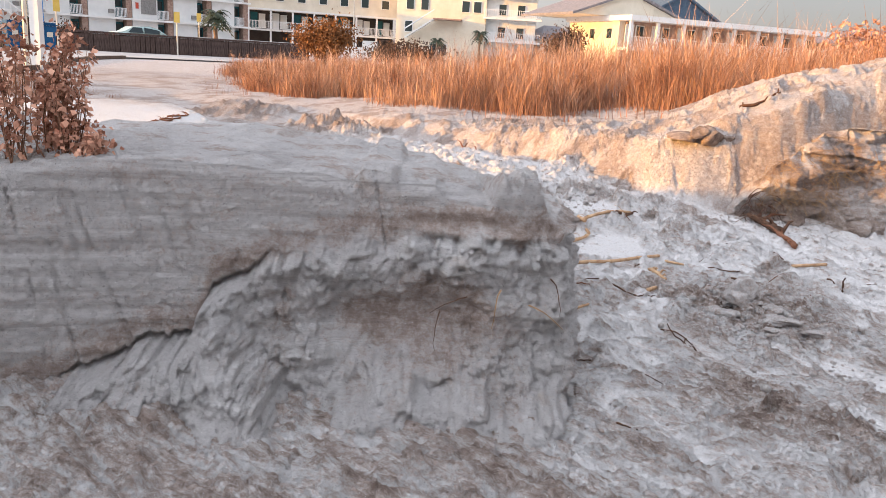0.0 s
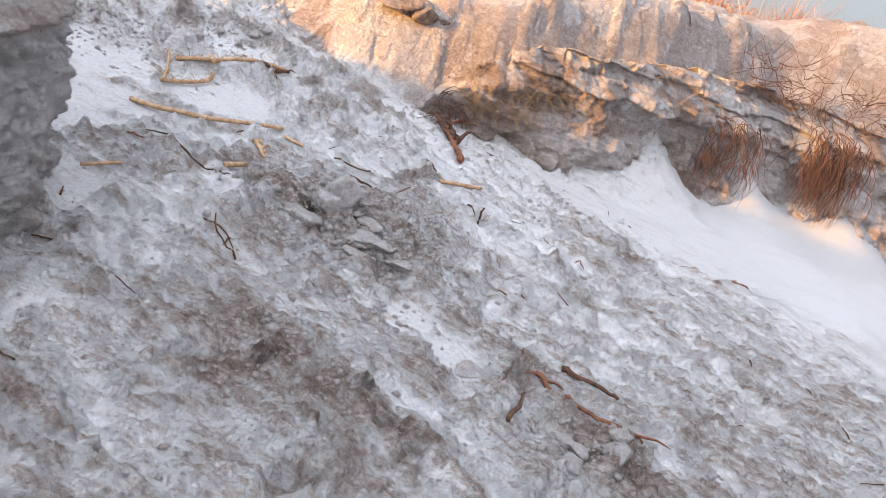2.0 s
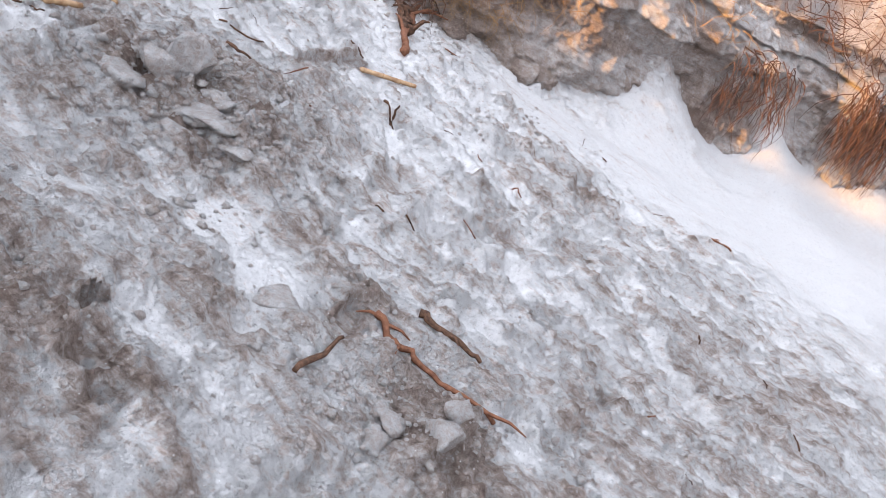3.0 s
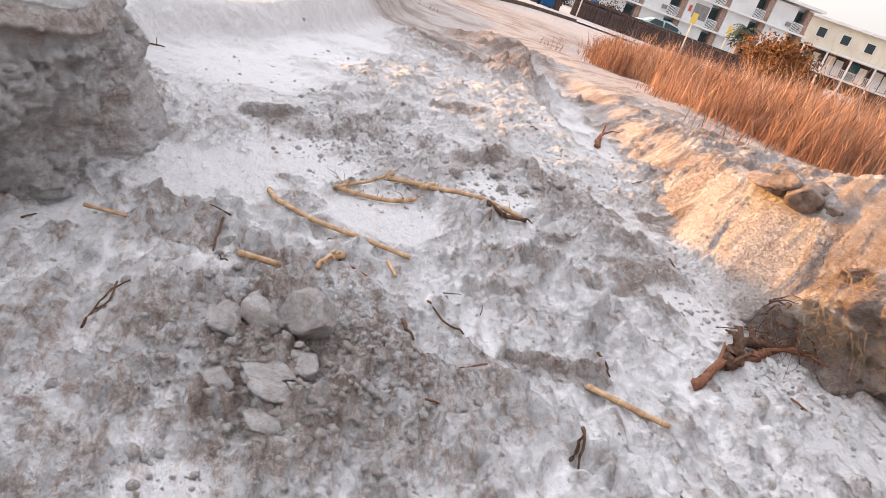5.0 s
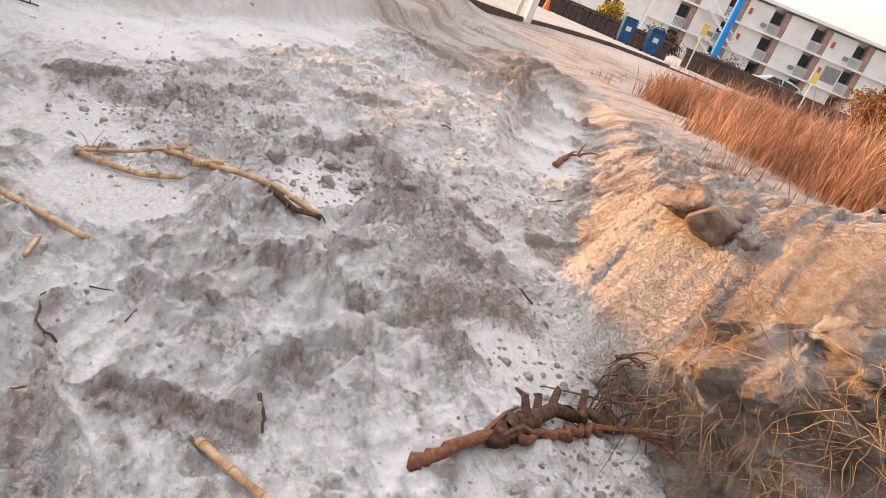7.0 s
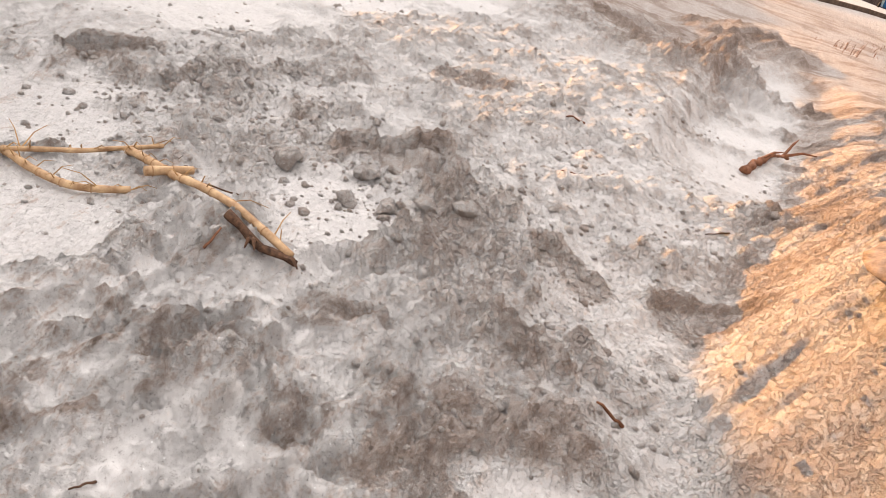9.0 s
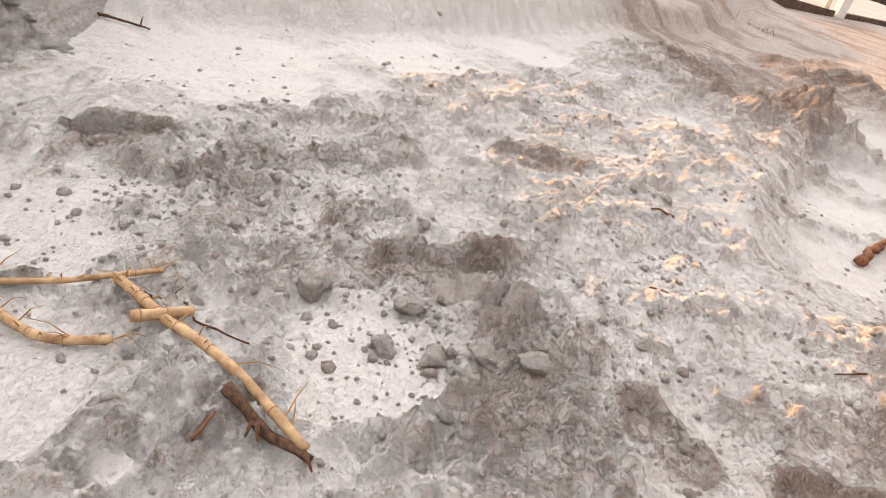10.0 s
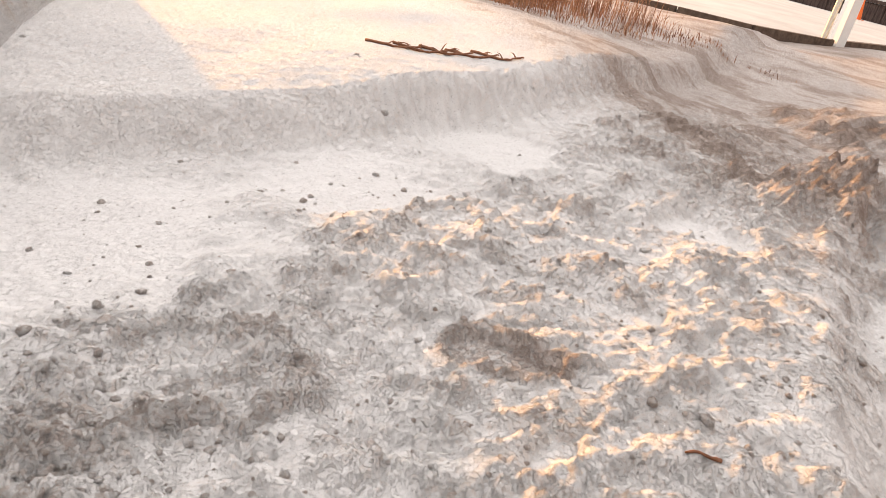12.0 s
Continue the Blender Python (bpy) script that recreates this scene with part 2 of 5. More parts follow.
# heaps of dug-up clods: x, y, radius, height, dampness
HEAPS = [(1.92, 4.12, 0.50, 0.085, 0.75), (2.85, 2.98, 0.30, 0.025, 0.5), (1.15, 6.42, 0.20, 0.02, 0.4), (1.60, 6.25, 0.30, 0.025, 0.6), (0.35, 5.75, 0.3, 0.02, 0.15), (2.14, 3.26, 0.16, 0.04, 0.6),
         (-0.9, 9.35, 0.6, 0.13, 0.45), (-1.4, 10.0, 0.55, 0.14, 0.45), (-2.9, 11.4, 0.7, 0.16, 0.5), (2.0, 6.2, 0.3, 0.03, 0.3), (1.55, 3.10, 0.3, 0.02, 0.5), (1.80, 2.85, 0.3, 0.02, 0.5), (3.75, 4.95, 0.24, 0.03, 0.45), (3.35, 5.45, 0.2, 0.03, 0.45), (0.95, 4.35, 0.25, 0.03, 0.35)]
# shoe prints: x, y, heading in degrees, length, depth
PRINTS = [(0.865, 6.29, 90, 0.40, 0.055), (2.27, 4.92, 60, 0.22, 0.02), (2.42, 5.05, 50, 0.22, 0.018), (0.0, 5.42, 80, 0.34, 0.03), (1.52, 6.65, 40, 0.26, 0.02), (1.71, 5.86, 70, 0.18, 0.02),
          (0.1, 6.9, 40, 0.32, 0.015), (2.57, 3.40, 70, 0.14, 0.03), (1.90, 3.07, 70, 0.10, 0.05), (1.55, 3.09, 40, 0.09, 0.04), (1.75, 7.0, 70, 0.3, 0.02)]
# small broken steps in the trampled sand, steep towards the dune: broken lines and heights
STEPS = [([(0.16, 5.38), (0.31, 5.52), (0.34, 5.66), (0.26, 5.86)], 0.06), ([(0.58, 5.93), (0.60, 6.1), (0.52, 6.30)], 0.045), ([(0.04, 5.72), (0.20, 5.93), (0.27, 6.2), (0.12, 6.49)], 0.05)]
# smooth drifts of dry sand: x, y, radius
DRIFTS = [(1.24, 5.97, 0.24), (1.2, 5.15, 0.34), (0.55, 5.2, 0.35), (4.5, 5.6, 0.75), (5.5, 5.5, 0.9), (6.6, 5.2, 0.9), (-0.9, 5.75, 0.72), (-1.25, 6.8, 0.5), (-1.3, 5.1, 0.6), (-1.75, 7.6, 0.4), (0.55, 4.7, 0.4), (2.35, 6.15, 0.22), (3.6, 5.75, 0.45),
          (2.10, 3.60, 0.13), (2.30, 3.38, 0.13), (-0.75, 8.2, 0.25), (0.75, 3.9, 0.2), (0.6, 8.2, 0.32), (0.0, 8.85, 0.36), (-0.6, 9.5, 0.36), (-1.2, 10.3, 0.4)]


def in_churn(x, y):
    """Share of trampled sand between the drift under the bank and the dune."""
    return smooth(2.7, 1.5, x + 0.25 * (y - 6)) * smooth(4.8, 5.7, y) * smooth(-0.35, 0.2, x + 0.45 + 0.72 * (y - 6.24)) * smooth(13, 9, y)


def scoured(x, y):
    """Share of wind-scoured sand on the lower ramp."""
    return smooth(6.4, 5.2, y + 0.3 * (1.5 - x)) * smooth(-1.0, 1.5, y) * smooth(6.4, 4.2, x + 0.4 * (y - 5))


def scatter(n, xs, ys, seed, where):
    r = np.random.RandomState(seed)
    x, y = r.uniform(xs[0], xs[1], n), r.uniform(ys[0], ys[1], n)
    keep = where(x, y) > r.rand(n)
    return np.stack([x, y, *r.rand(4, n)], 1)[keep]


MOUNDS = scatter(900, (-2.6, 2.6), (5.0, 10.5), 21, in_churn)
DENTS = scatter(150, (0.7, 4.2), (2.4, 6.3), 22, lambda x, y: smooth(5.6, 4.4, x + 0.4 * (y - 5)))
_r = np.random.RandomState(23)
for mx, my, *_ in scatter(170, (-2.4, 2.3), (5.2, 10.0), 24, in_churn):
    a, ln = radians(_r.normal(78, 32)), _r.uniform(0.07, 0.22)
    STEPS.append(([(mx + math.cos(a + b) * ln * k, my + math.sin(a + b) * ln * k) for k, b in ((-1, _r.normal(0, 0.4)), (0, 0), (1, _r.normal(0, 0.4)))], _r.uniform(0.012, 0.042)))


def billow(x, y, octaves=3, seed=0):
    """Rounded lumps with sharp creases between them, 0 .. 1."""
    out, amp, f, tot = 0, 1.0, 1.0, 0.0
    for k in range(octaves):
        out = out + amp * np.minimum(np.abs(perlin(x * f, y * f, seed + k)) * 2.4, 1.0)
        tot, amp, f = tot + amp, amp * 0.45, f * 2.2
    return out / tot


def dune(x, y):
    """Height that the dune beside the ramp adds, and how far a place lies behind its foot."""
    back = (y - np.interp(x, DUNE_X, DUNE_Y)) * 0.88
    h = np.interp(x, DUNE_X, DUNE_H)
    run = np.interp(x, [0.6, 1.5, 2.2, 3.0, 4.0, 7.0], [0.8, 0.5, 0.42, 0.45, 0.6, 0.8])
    start = np.interp(x, [2.3, 2.7], [0.0, 0.16])
    rise = smooth(0, 1, (back - start) / run)
    fall = 1 - 0.72 * smooth(1.0, 4.5, back)
    return h * rise * fall, back


def base_height(x, y):
    z = np.interp(y, [-400, -60, -8, 0, 3, 4, 6, 8, 10, 14, 18, 26, 36, 46, 900], [-4, -1.8, -0.5, -0.06, 0.13, 0.25, 0.43, 0.58, 0.66, 0.78, 0.86, 0.76, 0.55, 0.38, 0.38])
    z = z - 0.15 * smooth(0.2, -2.2, x) * smooth(8.6, 11.0, y) * smooth(22, 16, y)
    return z - 0.03 * np.clip(x - 1.5, -1.0, 4.0) * smooth(14, 8, y)


def surface(x, y):
    """Height of the sand, and how damp and churned it is (below 0 a dry drift, 1 dug up)."""
    x, y = np.asarray(x, float), np.asarray(y, float)
    z = base_height(x, y)
    wild = smooth(19, 15, y) * smooth(-14, -6, x) * smooth(16, 9, x)
    z = z + wild * 0.10 * fbm(x * 0.35, y * 0.35, 3, seed=3)
    d, back = dune(x, y)
    z = z + d
    # the bank along the track, pressed by tyres
    bd, bs, side = near_line(x, y, BERM)
    n4, n12 = fbm(x * 4, y * 4, 3, seed=33), fbm(x * 12, y * 12, 3, 0.6, seed=39)
    bank = np.where(side > 0, 1 - 0.6 * smooth(0.3, 3.5, bd), smooth(0.30, 0.0, bd + 0.06 * n4)) * smooth(4.4, 5.5, y)
    z = z + wild * 0.19 * bank
    tread = smooth(0.28, 0.16, np.abs(bd - 0.1)) * (side < 0) * smooth(6.4, 7.0, y) * smooth(11, 9.5, y)
    z = z + 0.013 * tread * np.sin(bs * 380 + bd * 16 + 2 * n4)
    fan = sum(fh * np.clip(1 - np.hypot(x - ax, (y - ay) * 0.95) / ar, 0, 1) ** 1.5 for ax, ay, fh, ar in FANS)
    z = z + fan
    hd, hs, _ = near_line(x, y, HOLLOW)
    z = z - 0.13 * smooth(0.55, 0.25, hd + 0.06 * n4)
    soft = z - 0.012 + 0.01 * n4 - 0.02 * smooth(0.3, -0.3, x) * smooth(4.6, 5.2, y)
    # trampled sand: crumbly mounds and broken steps standing in smooth drifts
    churn = in_churn(x, y) * (1 - smooth(0.75, 0.4, hd))
    close = smooth(13.0, 9.5, y) * smooth(-5.0, -2.6, x) * smooth(7.0, 4.6, x)
    b5, b17 = billow(x * 5, y * 5, 3, seed=35), 0.4 + (billow(x * 17, y * 17, 3, seed=37) - 0.4) * close
    n12 = n12 * close
    lump = np.clip((fbm(x * 2.6, y * 2.0, 5, 0.55, seed=11) - 0.02) / 0.36, 0, 1) ** 0.8
    crest = ridged(x * 7, y * 5, 3, seed=18) * close
    z = z + churn * (0.032 * lump + (0.010 + 0.018 * lump) * (b17 - 0.4) + 0.016 * (b5 - 0.5) * (0.4 + lump) + 0.010 * n12 + 0.014 * np.clip(crest, 0, 1) - 0.02)
    damp_shade = churn * (0.06 * smooth(0.1, 0.6, lump) + 0.08 * (b17 - 0.35) - 0.04)
    pile, moist = np.zeros_like(z), np.zeros_like(z)
    for mx, my, q1, q2, q3, q4 in MOUNDS:
        r = 0.03 + 0.08 * q1 * q1
        near = (np.abs(x - mx) < r * 2.2) & (np.abs(y - my) < r * 2.2)
        if near.any():
            a = 1.2 + (q2 - 0.5) * 1.6
            px, py = x[near] - mx, y[near] - my
            u, v = px * math.cos(a) + py * math.sin(a), py * math.cos(a) - px * math.sin(a)
            e = np.hypot(u / (1.5 * r), (v - 0.35 * np.clip(-v, -r, 0)) / r) + 0.75 * n12[near]
            m = smooth(1.0, 0.35, e)
            pile[near] = np.maximum(pile[near], m * r * (0.20 + 0.26 * q3) * (0.7 + 0.6 * b17[near]))
            moist[near] = np.maximum(moist[near], m * (0.12 + 0.20 * q4))
    for pts, hh in STEPS:
        c = np.array(pts)
        near = (x > c[:, 0].min() - 0.35) & (x < c[:, 0].max() + 0.12) & (y > c[:, 1].min() - 0.15) & (y < c[:, 1].max() + 0.15)
        if near.any():
            bx, by = x[near] + 0.05 * n12[near], y[near] + 0.05 * n4[near]
            e, sh, sd = near_line(bx, by, pts)
            ends = smooth(0.0, 0.2, sh) * smooth(1.0, 0.8, sh)
            prof = np.where(sd > 0, smooth(0.30, 0.0, e), smooth(0.028, 0.0, e))
            pile[near] = np.maximum(pile[near], hh * prof * ends * (0.75 + 0.5 * b17[near]))
            moist[near] = np.maximum(moist[near], ends * 0.36 * smooth(0.07, 0.0, e) * min(1.0, hh / 0.04))
    z, damp_shade = z + 0.85 * pile, damp_shade + 0.6 * moist
    # wind-scoured streaks on the lower ramp
    low = scoured(x, y) * wild
    c, sn = math.cos(radians(-36)), math.sin(radians(-36))
    u, v = x * c + y * sn, -x * sn + y * c
    bend = 0.25 * fbm(x * 1.2, y * 1.2, 2, seed=25)
    s1, s2 = fbm(u * 1.8, (v + bend) * 6.0, 4, 0.6, seed=23), fbm(u * 6.5, (v + bend) * 17.0, 4, 0.62, seed=27)
    broad = fbm(x * 0.9, y * 0.9, 3, seed=29)
    z = z + low * (0.034 * s1 + 0.018 * s2 + 0.018 * n4 + 0.012 * n12 + 0.010 * (b17 - 0.4))
    damp_shade = damp_shade + low * (-0.02 + 0.14 * smooth(5.0, 3.4, y) + 0.26 * s1 + 0.15 * broad + 0.30 * s2 + 0.14 * n12) + 0.22 * smooth(0.7, 0.2, x) * smooth(3.4, 2.9, y) * smooth(-4, 1, y)
    for mx, my, q1, q2, q3, q4 in DENTS:
        r = 0.05 + 0.07 * q1
        near = (np.abs(x - mx) < r * 3) & (np.abs(y - my) < r * 3)
        if near.any():
            a = q2 * 6.28
            px, py = x[near] - mx, y[near] - my
            e = np.hypot((px * math.cos(a) + py * math.sin(a)) / (1.7 * r), (py * math.cos(a) - px * math.sin(a)) / r) + 0.35 * n4[near] + 0.2 * n12[near]
            z[near] += (0.010 + 0.018 * q3) * (-smooth(1.0, 0.5, e) + 0.6 * np.exp(-((e - 1.15) / 0.2) ** 2))
            damp_shade[near] += (q4 - 0.4) * 0.35 * smooth(1.2, 0.8, e)
    plate = fbm(x * 4.2 + 0.3 * n4, y * 4.2 + 0.3 * n12, 4, 0.6, seed=51)
    crust = (smooth(0.03, 0.055, plate) + smooth(0.16, 0.185, plate)) * close
    z = z + crust * (0.011 * low + 0.012 * churn)
    for hx, hy, hr, hh, wet in HEAPS:
        q = np.hypot(x - hx, y - hy) / hr
        m = smooth(1.25, 0.35, q + 0.6 * n4)
        z = z + m * (hh * (0.35 + 1.0 * b5) + 0.022 * (b17 - 0.2) + 0.008 * n12)
        damp_shade = damp_shade + m * wet * (0.8 - 0.35 * smooth(4.8, 5.4, hy)) * (0.35 + 0.4 * smooth(0.1, 0.6, b17))
    # a patch of tyre tread
    tr = smooth(1.1, 0.7, np.hypot((x - 2.2) / 0.30, (y - 6.08) / 0.26) + 0.5 * n4)
    z = z + 0.014 * tr * smooth(-0.25, 0.25, np.sin((x * 0.8 + y * 0.6) * 105 + 2.2 * n4))
    damp_shade = damp_shade + 0.35 * tr
    edge = smooth(0.25, -0.1, back)
    for fx, fy, fr in DRIFTS:
        m = smooth(1.1, 0.6, np.hypot(x - fx, y - fy) / fr + 0.45 * n4 + 0.12 * n12) * edge
        z = z * (1 - m) + soft * m
        damp_shade = damp_shade * (1 - m) - 0.12 * m
    for fx, fy, head, ln, dp in PRINTS:
        c, sn = math.cos(radians(head)), math.sin(radians(head))
        u, v = (x - fx) * c + (y - fy) * sn, -(x - fx) * sn + (y - fy) * c
        w = (0.060 + 0.012 * np.cos(u / ln * 5 + 1)) * min(1.25, ln / 0.28)
        e = np.hypot(np.maximum(np.abs(u) - ln * 0.31, 0), v) / w
        inside = smooth(1.10, 0.92, e + 0.12 * n12)
        z = z * (1 - inside) + (soft - 0.01 - dp * (0.6 + 0.4 * u / ln)) * inside + 0.45 * dp * np.exp(-((e - 1.3) / 0.25) ** 2) * (0.7 + 1.0 * n12)
        damp_shade = damp_shade * (1 - 0.7 * inside) + 0.35 * np.exp(-((e - 1.25) / 0.3) ** 2) + 0.22 * inside
    plain = wild * smooth(8.0, 9.5, y) * smooth(0.2, 0.7, hd) + 0.85 * smooth(-0.1, 0.2, back) * wild
    damp_shade = damp_shade + np.clip(plain, 0, 1) * (0.30 + 0.30 * smooth(0.0, 0.25, fbm(x * 1.6, y * 1.9, 4, 0.65, seed=55)))
    # lit flank of the dune: slumped and pitted sand
    flank = smooth(9.6, 8.2, y) * smooth(-0.1, 0.15, back) * smooth(3.0, 1.0, back) * smooth(-1.5, 0.5, x) * wild
    slump = np.clip((fbm(x * 3.6, y * 2.4, 4, 0.55, seed=43) - 0.04) / 0.3, 0, 1)
    z = z + flank * (0.055 * slump + 0.03 * fbm(x * 2, y * 2, 3, seed=45) + 0.022 * (b17 - 0.4) * (0.4 + slump) + 0.012 * n12)
    z = z + wild * (0.014 * fbm(x * 2.4, y * 2.4, 4, seed=21) + 0.004 * fbm(x * 13, y * 13, 3, 0.6, seed=31))
    return z, np.clip(damp_shade + 0.28 * (1 - wild), -0.5, 1)


def graded(lo, hi, a, b, fine, grow=1.16):
    """Coordinates fine between a and b and coarser away from them."""
    mid = list(np.arange(a, b, fine))
    step, p, left = fine, a, []
    while p > lo:
        step *= grow
        p -= step
        left.append(p)
    step, p, right = fine, mid[-1], []
    while p < hi:
        step *= grow
        p += step
        right.append(p)
    return np.array(left[::-1] + mid + right)


gx = graded(-900, 900, -2.5, 4.2, 0.0112, 1.05)
gy = graded(-600, 1500, 2.3, 9.5, 0.0112, 1.04)
GX, GY = np.meshgrid(gx, gy, indexing="ij")
GZ, GD = surface(GX, GY)
ground = grid_object("ground", GX, GY, GZ, SAND, damp_shade=GD, scour=scoured(GX, GY))


def ground_height(x, y):
    """The sheet's height, read between its corners."""
    x, y = np.asarray(x, float), np.asarray(y, float)
    i, j = np.clip(np.searchsorted(gx, x) - 1, 0, len(gx) - 2), np.clip(np.searchsorted(gy, y) - 1, 0, len(gy) - 2)
    u, v = (x - gx[i]) / (gx[i + 1] - gx[i]), (y - gy[j]) / (gy[j + 1] - gy[j])
    return (GZ[i, j] * (1 - u) + GZ[i + 1, j] * u) * (1 - v) + (GZ[i, j + 1] * (1 - u) + GZ[i + 1, j + 1] * u) * v


tagged(ground, "pale trampled beach sand with footprints and drifts", "ground", kind="structure")


def smoothed(a, width, reach=30, wrap=True):
    k = np.exp(-0.5 * (np.arange(-reach, reach + 1) / width) ** 2)
    k /= k.sum()
    pad = np.r_[a[-reach:], a, a[:reach]] if wrap else np.r_[2 * a[0] - a[reach:0:-1], a, 2 * a[-1] - a[-2:-reach - 2:-1]]
    return np.convolve(pad, k, "valid")


# ---- the cut end of the dune ----
def scarp_block():
    # the rim beyond x = -4 is out of view, added to shade the ramp
    rim = [(0.58, 3.28), (0.64, 3.6), (0.60, 4.0), (0.20, 4.25), (-0.6, 4.55), (-1.6, 4.95), (-4.5, 5.2), (-9.0, 4.9), (-11.0, 0.0), (-9.0, -8.0), (-6.5, -8.0), (-5.6, -3.0),
           (-4.9, 0.4), (-3.6, 2.2), (-2.2, 2.85), (-1.2, 3.08), (-0.3, 3.2), (0.3, 3.18)]
    weight = [4, 4, 4, 4, 2, .8, .3, .1, .1, .1, .1, .1, .15, .4, 2, 4, 4, 4, 4]
    n = 1100
    pts = np.array(rim + rim[:1])
    cum = np.r_[0, np.cumsum(np.hypot(*np.diff(pts, axis=0).T))]
    wgt = np.interp(np.linspace(0, cum[-1], 6000), cum, weight)
    s = np.interp(np.linspace(0, 1, n, endpoint=False), np.cumsum(wgt) / wgt.sum(), np.linspace(0, cum[-1], 6000))
    px, py = smoothed(np.interp(s, cum, pts[:, 0]), 10), smoothed(np.interp(s, cum, pts[:, 1]), 10)
    tx, ty = np.gradient(px), np.gradient(py)
    ln = np.hypot(tx, ty)
    ox, oy = ty / ln, -tx / ln
    V = np.linspace(0, 1, 130)[None, :]
    S = s[:, None]
    top = np.interp(px, [-9, -5, -2.2, -1.4, -0.5, -0.35, 0.0, 0.05, 0.25, 0.6], [1.5, 1.3, 1.0, 1.10, 1.09, 1.05, 1.05, 0.99, 0.96, 0.93])
    top = top + 0.03 * fbm(px * 2.3, py * 2.3, 4, seed=5) + (0.15 + 0.10 * fbm(px * 14, py * 14, 3, seed=6)) * smooth(0.13, 0.07, np.hypot((px - 0.37) * 0.8, py - 3.25)) + 0.05 * smooth(0.1, 0.06, np.abs(px + 0.25))
    # unseen left end raised to keep the low sun off the cut front
    top = top + 0.95 * smooth(3.2, 1.8, py) * smooth(-3.9, -5.0, px)
    foot = ground_height(px + ox * 0.3, py + oy * 0.3) - 0.16
    Z = foot[:, None] + (top - foot)[:, None] * V
    front = (smooth(3.5, 3.25, py) * smooth(-4.6, -3.0, px))[:, None]
    left = smooth(0.55, 0.0, px)[:, None]
    # a slumped slab stands before the upper wall; its top climbs to the corner
    ledge = np.interp(px, [-2.2, -1.6, -1.0, -0.93, -0.75, -0.4, 0.2, 0.6], [0.02, 0.14, 0.38, 0.52, 0.66, 0.76, 0.83, 0.80])
    even = smoothed(ledge, 14)[:, None]
    ledge = ledge[:, None] + 0.06 * fbm(S * 5.0, S * 0 + 2, 5, 0.66, seed=9)
    slab = smooth(0.02, -0.02, Z - ledge)
    crack = np.exp(-((Z - ledge - 0.02) / 0.014) ** 2) * smooth(-0.55, -0.9, px)[:, None]
    low = np.clip(even - Z, 0, 1)
    P = px[:, None]
    rag = fbm(S * 5, Z * 5, 5, 0.62, seed=53)
    # the broken block that leans out, and the hollow in the face beside it
    block = smooth(0.05, -0.05, P + 0.90 - 0.60 * np.clip(0.62 - Z, -0.2, 0.6) + 0.09 * rag)
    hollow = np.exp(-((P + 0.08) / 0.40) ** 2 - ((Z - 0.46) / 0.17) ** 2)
    out = front * slab * (0.06 + block * (0.13 + 0.60 * low ** 1.2) + 0.30 * low ** 1.5)
    off = -0.06 * crack * front - 0.10 * hollow * front
    # lower lumps at the foot of the cut
    toe = np.interp(px, [-2, -0.55, -0.42, -0.1, 0.25, 0.6], [-0.2, -0.1, 0.16, 0.25, 0.24, 0.14])[:, None] + 0.10 * fbm(S * 4.5, S * 0 + 5, 4, 0.6, seed=19)
    toed = smooth(0.03, -0.03, Z - toe) * (1 - block)
    out = out + front * toed * (0.17 + 0.25 * np.clip(0.24 - Z, 0, 1))
    off = off + 0.05 * (1 - V) + 0.05 * fbm(S * 1.3, Z * 1.8, 4, seed=41) * (0.3 + slab) + 0.012 * fbm(S * 0.8, Z * 14, 4, seed=47) + 0.055 * rag * slab * (1 - 0.75 * hollow)
    flaw = smooth(0.02, 0.10, fbm(S * 3.2, Z * 3.0, 5, 0.62, seed=57))
    off = off + slab * (0.030 * flaw * (1 - hollow) + 0.040 * billow(S * 8, Z * 8, 4, seed=59) * (1 - 0.8 * hollow)) + 0.006 * fbm(S * 26, Z * 22, 3, 0.6, seed=58)
    # shear marks down the upper wall
    off = off - (1 - slab) * front * 0.014 * smooth(0.10, 0.0, np.abs(fbm(S * 7 + Z * 1.5, Z * 0.7, 2, seed=62))) * smooth(-0.05, 0.2, fbm(S * 2, Z * 3, 2, seed=64))
    # the hard bed that juts out near the corner, and the soft bed under it
    jut = np.exp(-((Z - 0.86 - 0.04 * fbm(S * 1.2, S * 0, 3, seed=65)) / 0.025) ** 2) * smooth(-0.3, 0.2, px)[:, None]
    off = off + jut * 0.06 * (0.6 + 1.2 * fbm(S * 6, Z * 4, 4, 0.6, seed=67))
    off = off - 0.03 * smooth(0.94, 1.0, V) ** 2
    rear = smooth(4.1, 4.35, py)[:, None]
    off = off + rear * (1 - V) * 0.42
    # painted shade above the ledge and in the hollow, painted light on the slab top
    crease_shade = np.exp(-((Z - ledge - 0.09) / 0.06) ** 2) * (1 - slab)
    damp_shade = (1 - slab) * (0.02 + 0.40 * crease_shade + 0.25 * fbm(S * 1.0, Z * 6, 4, seed=73)) + slab * (-0.02 + 0.33 * hollow + 0.5 * fbm(S * 2.5, Z * 2.5, 5, 0.6, seed=71)) - 0.30 * np.exp(-((Z - ledge + 0.04) / 0.06) ** 2) * slab - 0.15 * toed
    damp_shade = np.clip(damp_shade, -0.3, 1) * smooth(1.0, 0.97, V) * (1 - 0.8 * rear)
    X, Y = px[:, None] + ox[:, None] * off, py[:, None] + oy[:, None] * off - out
    cx = np.clip(px, -9.0, 0.2)
    cy = np.interp(cx, [-9, -6, -2.6, 0.3], [0.0, 2.5, 3.7, 3.75])
